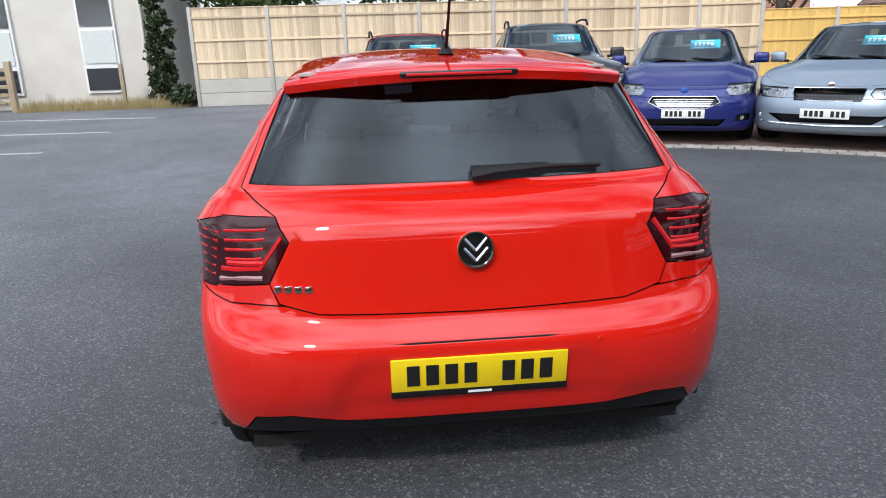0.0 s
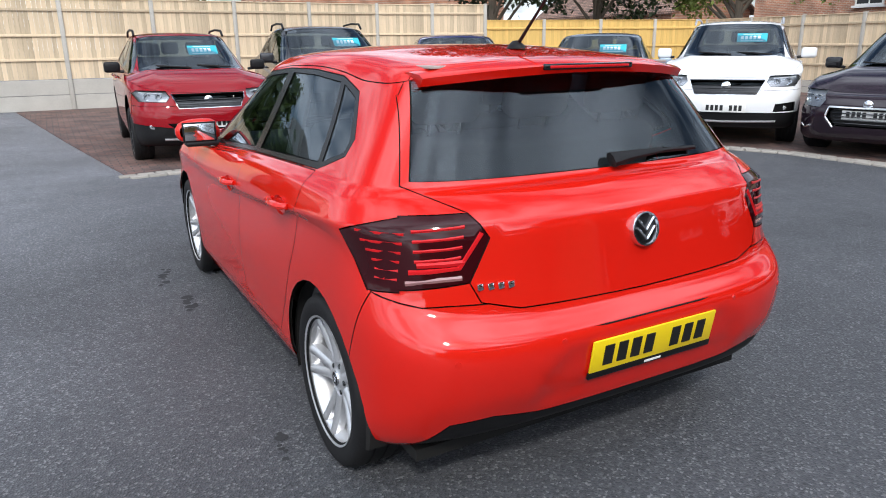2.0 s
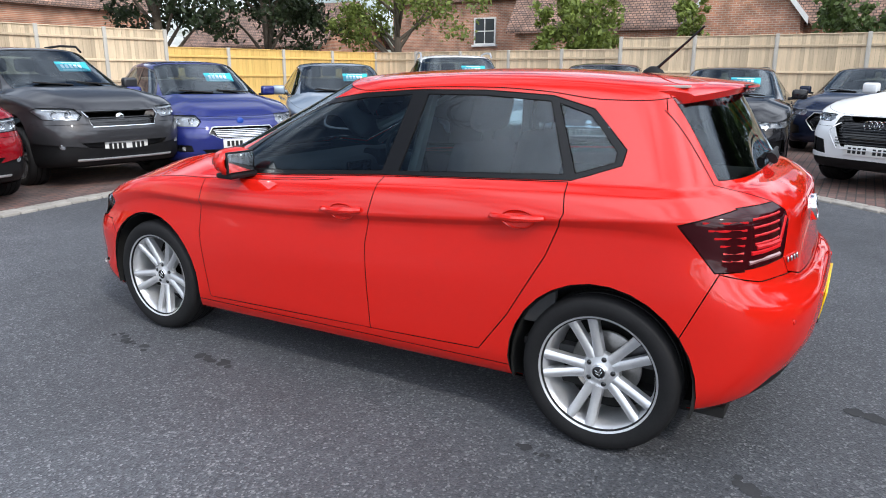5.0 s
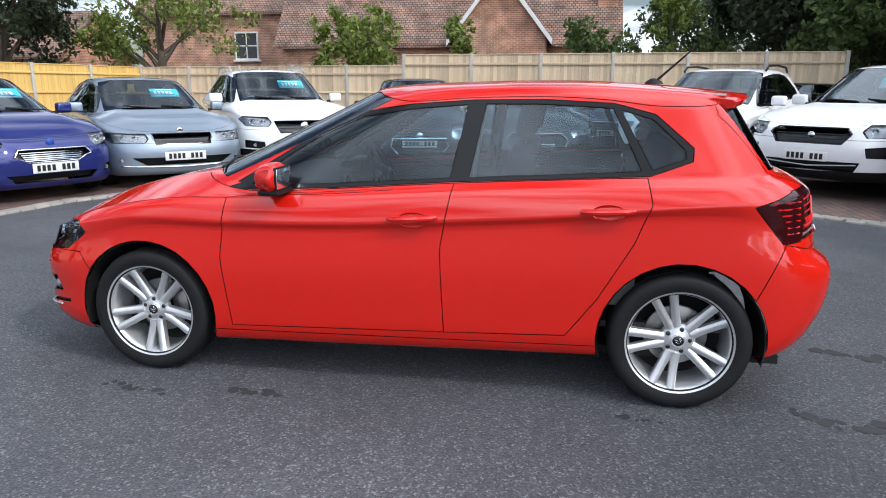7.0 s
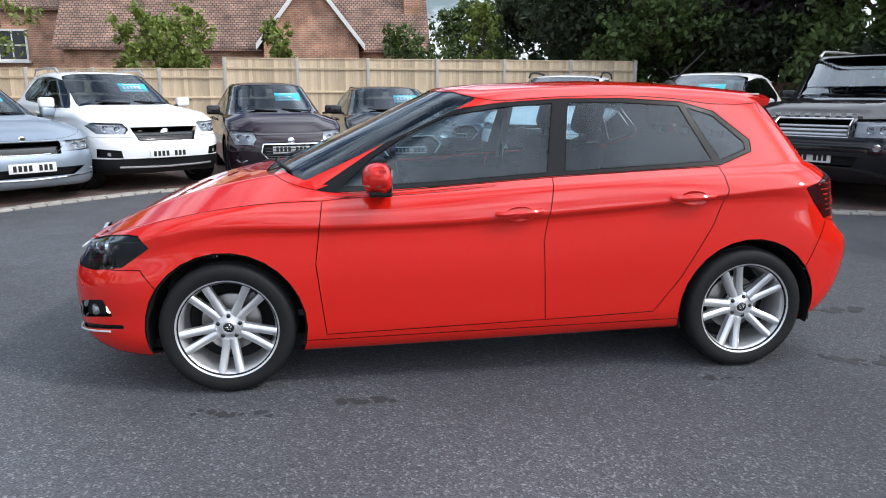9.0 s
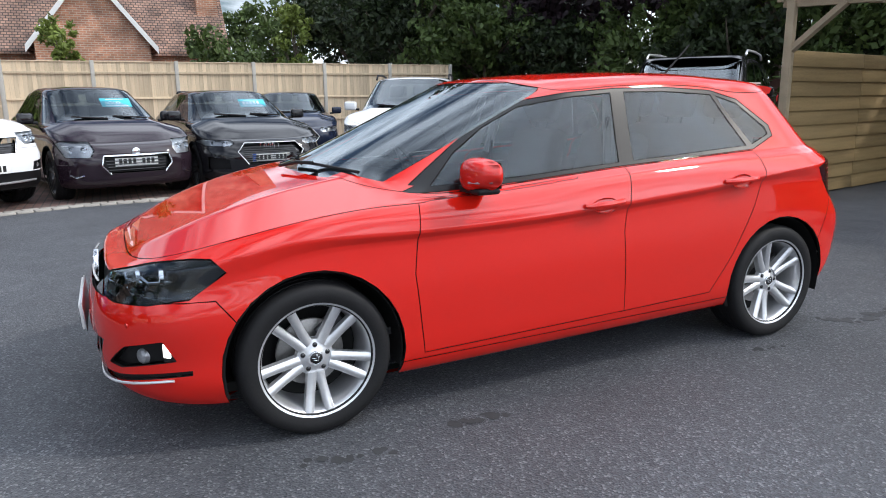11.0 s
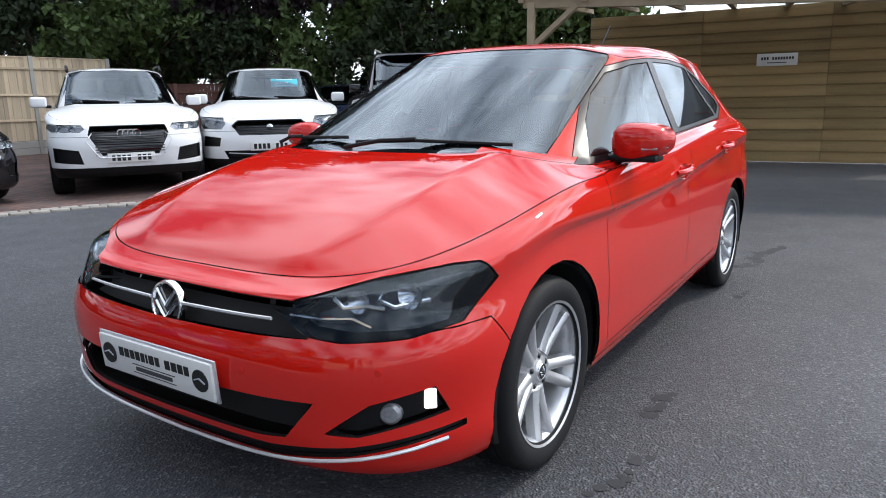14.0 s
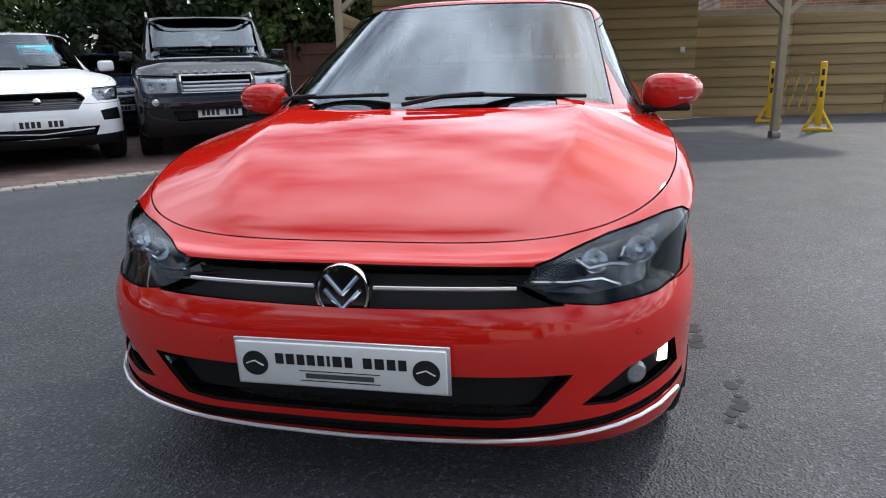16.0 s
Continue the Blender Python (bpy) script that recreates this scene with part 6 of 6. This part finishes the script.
# ---- houses ----
def window_in(parent, at, size, deg, bars=(1, 1), pane=PANE, sill=True):
    w, h = size
    win = part("window", box((w, 0.06, h), (0, 0, 0)), pane, parent, m=pose(*at, 0, 0, deg), smooth=False)
    for s in (1, -1):
        part("frame", box((0.07, 0.10, h + 0.07), (s * w / 2, 0, 0)), FRAME_WHITE, win, smooth=False)
        part("frame", box((w - 0.07, 0.10, 0.07), (0, 0, s * h / 2)), FRAME_WHITE, win, smooth=False)
    for k in range(bars[0]):
        part("glazing_bar", box((0.05, 0.08, h - 0.07), (-w / 2 + w * (k + 1) / (bars[0] + 1), 0, 0)), FRAME_WHITE, win, smooth=False)
    for k in range(bars[1]):
        part("glazing_bar", box((w - 0.07, 0.076, 0.05), (0, 0, -h / 2 + h * (k + 1) / (bars[1] + 1))), FRAME_WHITE, win, smooth=False)
    if sill:
        part("sill", box((w + 0.25, 0.18, 0.09), (0, -0.05, -h / 2 - 0.08)), FRAME_WHITE, win, smooth=False)
    return win


def gabled(name, label, x0, x1, y0, y1, eave, ridge, along, overhang=0.3, gable_mat=BRICK):
    """A brick house with a pitched roof, its ridge along x or y."""
    root = thing(name, label, "house")
    if along == "y":
        poly = [(x0, 0), (x1, 0), (x1, eave), ((x0 + x1) / 2, ridge), (x0, eave)]
        bm = prism(poly, "y", y0, y1)
    else:
        poly = [(y0, 0), (y1, 0), (y1, eave), ((y0 + y1) / 2, ridge), (y0, eave)]
        bm = prism(poly, "x", x0, x1)
    part("wall", bm, gable_mat, root, smooth=False)
    o = overhang
    if along == "y":
        cx = (x0 + x1) / 2
        k = (ridge - eave) / (cx - x0)
        for xa, s in ((x0, -1), (x1, 1)):
            bm = prism([(xa + s * o, eave - k * o + 0.02), (cx, ridge + 0.02), (cx, ridge + 0.16), (xa + s * o, eave - k * o + 0.16)], "y", y0 - o, y1 + o)
            part("roof", bm, TILE, root, smooth=False)
    else:
        cy = (y0 + y1) / 2
        k = (ridge - eave) / (cy - y0)
        for ya, s in ((y0, -1), (y1, 1)):
            bm = prism([(ya + s * o, eave - k * o + 0.02), (cy, ridge + 0.02), (cy, ridge + 0.16), (ya + s * o, eave - k * o + 0.16)], "x", x0 - o, x1 + o)
            part("roof", bm, TILE_X, root, smooth=False)
            part("barge_board", prism([(ya + s * o, eave - k * o - 0.06), (cy, ridge - 0.06), (cy, ridge + 0.18), (ya + s * o, eave - k * o + 0.18)], "x", x0 - o - 0.05, x0 - o), FRAME_WHITE if name == "cottage" else TIMBER, root, smooth=False)
    return root


cottage = gabled("cottage", "red brick cottage with a clay tile roof, seen over the fence", 26.0, 32.0, -1.2, 13.0, 3.5, 7.4, "y")
gabled("cottage", "red brick gabled porch wing with pale barge boards", 24.2, 29.0, 1.5, 5.1, 3.45, 5.75, "x", 0.25)
part("chimney", box((0.7, 0.8, 2.2), (27.2, -0.9, 5.4)), BRICK, cottage, smooth=False)
part("drainpipe", tube([(25.9, -1.0, 0), (25.9, -1.0, 3.4)], 0.05, 8), INK, cottage)
villa = gabled("brick_house", "plain red brick house with a small white casement window", 29.5, 37.0, 13.2, 22.0, 5.2, 8.6, "y")
window_in(villa, (29.46, 16.3, 3.5), (1.15, 1.25), -90, (1, 1))
low_house = gabled("brick_house", "low house with an orange brick wall and slate roof", 27.0, 33.0, 25.0, 36.0, 3.0, 5.2, "y")
far = gabled("brick_house", "red brick house behind the long fence", 8.0, 20.0, 30.0, 37.0, 4.4, 7.5, "x")
far = gabled("brick_house", "brick house with white bargeboards behind the boarding", -9.0, -3.6, -20.0, -14.0, 3.2, 5.0, "y", 0.3, BRICK_X)

office = thing("building", "pale pebbledash building with tall window strips", "building")
part("wall", box((9.0, 6.0, 5.4), (-11.0, 21.6, 2.7)), RENDER, office, smooth=False)
for x in (-8.0, -10.75):
    strip = part("window_strip", box((1.0, 0.12, 5.0), (x, 18.58, 2.9)), FRAME_WHITE, office, smooth=False)
    for z0, z1, mat in ((0.48, 1.08, PANE), (1.22, 2.1, BLIND), (2.22, 4.8, PANE)):
        part("pane", box((0.86, 0.05, z1 - z0), (x, 18.51, (z0 + z1) / 2)), mat, strip, smooth=False)
part("drainpipe", tube([(-6.75, 18.5, 0), (-6.75, 18.5, 5.3)], 0.05, 8), RENDER, office)
gate = thing("gate", "open weathered wooden field gate by the pale building", "gate")
part("post", box((0.16, 0.16, 1.35), (-10.1, 17.6, 0.675), 0.02), TIMBER, gate)
for k in range(5):
    part("rail", box((2.2, 0.05, 0.10), (-11.3, 17.6, 0.25 + 0.22 * k), 0.008), TIMBER, gate)
part("brace", tube([(-10.3, 17.55, 0.25), (-12.3, 17.55, 1.1)], 0.045, 4), TIMBER, gate, smooth=False)
part("post", box((0.10, 0.10, 1.2), (-7.3, 17.9, 0.6), 0.01), TIMBER, thing("bollard", "thin weathered wooden post in dry grass", "post"))


# ---- plants ----
def leaves(count, blobs, size, seed):
    """Small leaf quads in uneven clumps inside a set of (x, y, z, radius, flatten) blobs."""
    rng = np.random.default_rng(seed)
    b = np.array(blobs, float)
    pick = rng.choice(len(b), count, p=b[:, 3] ** 2 / np.sum(b[:, 3] ** 2))
    nclump = max(8, count // 28)
    own = rng.choice(len(b), nclump, p=b[:, 3] ** 2 / np.sum(b[:, 3] ** 2))
    d = rng.normal(size=(nclump, 3))
    d /= np.linalg.norm(d, axis=1, keepdims=True)
    rad = b[own, 3] * rng.uniform(0.35, 1.08, nclump) ** 0.6
    centre = b[own, :3] + d * rad[:, None] * np.stack([np.ones(nclump), np.ones(nclump), b[own, 4]], -1)
    k = rng.integers(0, nclump, count)
    pos = centre[k] + rng.normal(size=(count, 3)) * (b[own[k], 3] * 0.13)[:, None]
    u = rng.normal(size=(count, 3))
    u /= np.linalg.norm(u, axis=1, keepdims=True)
    v = np.cross(u, rng.normal(size=(count, 3)))
    v /= np.linalg.norm(v, axis=1, keepdims=True)
    s = size * rng.uniform(0.5, 1.3, count)[:, None]
    quad = np.stack([pos - u * s, pos + v * s * 0.5, pos + u * s, pos - v * s * 0.5], 1).reshape(-1, 3)
    faces = np.arange(count * 4).reshape(-1, 4)
    me = bpy.data.meshes.new("crown")
    me.from_pydata(quad.tolist(), [], faces.tolist())
    return me


def tree(label, at, height, spread, mat, count=9000, size=0.12, seed=1, trunk=0.16, low=0.35, bare=False):
    rnd = random.Random(seed)
    root = thing("tree", label, "tree", pose(*at, 0))
    bm = bmesh.new()
    tube([(0, 0, -0.1), (0.05, 0.03, height * 0.3), (rnd.uniform(-.2, .2), rnd.uniform(-.2, .2), height * 0.62), (0.1, 0, height * 0.92)], [trunk, trunk * 0.8, trunk * 0.5, trunk * 0.12], 9, bm)
    blobs = []
    for k in range(11):
        a, z = rnd.uniform(0, 6.28), height * rnd.uniform(low, 0.86)
        r = spread * rnd.uniform(0.35, 0.75)
        tip = (r * math.cos(a), r * math.sin(a), z + height * 0.10)
        tube([(0, 0, z - height * 0.16), (tip[0] * 0.5, tip[1] * 0.5, z - height * 0.02), tip], [trunk * 0.42, trunk * 0.26, trunk * 0.08], 6, bm)
        blobs.append((*tip, spread * rnd.uniform(0.30, 0.5), rnd.uniform(0.7, 1.0)))
    blobs.append((0, 0, height * 0.86, spread * 0.45, 1.0))
    part("trunk", bm, BARK, root)
    me = leaves(count, blobs, size, seed)
    me.materials.append(mat)
    ob = new("crown", me)
    ob.parent = root
    return root


rnd = random.Random(5)
for k in range(9):
    u = k / 8
    tree("tall dark broadleaf tree behind the low fence", (20.5 - 13.0 * u + rnd.uniform(-1, 1), -8.0 - 7.5 * u + rnd.uniform(-1, 1)), rnd.uniform(7.5, 10.0), rnd.uniform(2.8, 3.6), (LEAF_DARK, LEAF, LEAF_DARK, LEAF_PURPLE, LEAF_PURPLE, LEAF_DARK, LEAF_LIGHT, LEAF_DARK, LEAF)[k], 13000, 0.13, 20 + k, 0.2, 0.2)
for k in range(6):
    tree("dense dark shrub along the low fence", (17.5 - 2.3 * k + rnd.uniform(-.4, .4), -8.8 - 0.95 * k + rnd.uniform(-.5, .5)), rnd.uniform(3.2, 4.4), rnd.uniform(1.8, 2.3), LEAF_DARK if k % 2 else LEAF, 7000, 0.11, 40 + k, 0.1, 0.15)
for k, (x, y, h, s) in enumerate(((36, -10, 7.5, 4.0), (40, -13, 9, 4.5), (31, -13, 9, 4.2), (47, -8, 7.5, 4.0), (27, -17, 11, 4.5))):
    tree("broadleaf tree in the distance beyond the fence", (x, y), h, s, LEAF if k % 2 else LEAF_DARK, 9000, 0.2, 60 + k, 0.2, 0.2)
tree("spreading tree with bare limbs and pale leaves behind the fence", (19.5, 14.8), 5.6, 2.9, LEAF_LIGHT, 5200, 0.10, 71, 0.20, 0.45)
tree("dark broadleaf tree behind the yellow fence", (16.5, 18.6), 6.5, 2.9, LEAF_DARK, 9000, 0.11, 72, 0.2, 0.3)
tree("dark broadleaf tree behind the long fence", (12.8, 20.0), 7.5, 2.8, LEAF_DARK, 9000, 0.11, 73, 0.2, 0.3)
tree("green tree behind the long fence", (1.5, 24.0), 6.5, 3.0, LEAF, 8000, 0.14, 74, 0.2, 0.3)
tree("green tree behind the long fence", (-4.5, 22.0), 5.6, 2.6, LEAF, 7000, 0.14, 76, 0.2, 0.3)
tree("leafy green shrub above the fence", (19.2, 7.6), 3.6, 1.7, LEAF_LIGHT, 4500, 0.10, 75, 0.08, 0.5)
tree("leafy young shrub above the fence", (19.6, 4.1), 3.7, 0.8, LEAF_LIGHT, 1800, 0.09, 77, 0.06, 0.5)
tree("pointed young conifer above the fence", (20.0, -2.6), 4.4, 0.8, LEAF_LIGHT, 3000, 0.09, 78, 0.06, 0.3)
tree("low green shrub above the fence", (20.2, -0.6), 3.3, 1.5, LEAF, 3500, 0.10, 79, 0.06, 0.5)
ivy = thing("ivy", "dark ivy climbing the corner of the pale building", "ivy")
me = leaves(5200, [(-6.3, 18.3, z, 0.42 - 0.03 * z, 1.5) for z in (0.5, 1.0, 1.5, 2.0, 2.6, 3.2)] + [(-5.6, 17.6, 0.3, 0.4, 0.6)], 0.07, 90)
me.materials.append(LEAF_IVY)
ob = new("leaves", me)
ob.parent = ivy
part("stem", tube([(-6.35, 18.45, 0), (-6.3, 18.45, 1.5), (-6.4, 18.45, 3.2)], 0.03, 6), BARK, ivy)
rng = np.random.default_rng(3)
bl = rng.uniform((-10.0, 17.3, 0), (-5.4, 18.4, 0), (2600, 3))
hh = rng.uniform(0.08, 0.38, 2600)
lean = rng.normal(0, 0.07, (2600, 2))
co, fc = [], []
for i, (p, h) in enumerate(zip(bl, hh)):
    co += [(p[0] - 0.008, p[1], 0), (p[0] + 0.008, p[1], 0), (p[0] + lean[i, 0], p[1] + lean[i, 1], h)]
    fc.append((3 * i, 3 * i + 1, 3 * i + 2))
me = bpy.data.meshes.new("grass")
me.from_pydata(co, [], fc)
me.materials.append(DRY)
tagged(new("grass", me), "dry pale grass and weeds along the building", "grass", kind="stuff")
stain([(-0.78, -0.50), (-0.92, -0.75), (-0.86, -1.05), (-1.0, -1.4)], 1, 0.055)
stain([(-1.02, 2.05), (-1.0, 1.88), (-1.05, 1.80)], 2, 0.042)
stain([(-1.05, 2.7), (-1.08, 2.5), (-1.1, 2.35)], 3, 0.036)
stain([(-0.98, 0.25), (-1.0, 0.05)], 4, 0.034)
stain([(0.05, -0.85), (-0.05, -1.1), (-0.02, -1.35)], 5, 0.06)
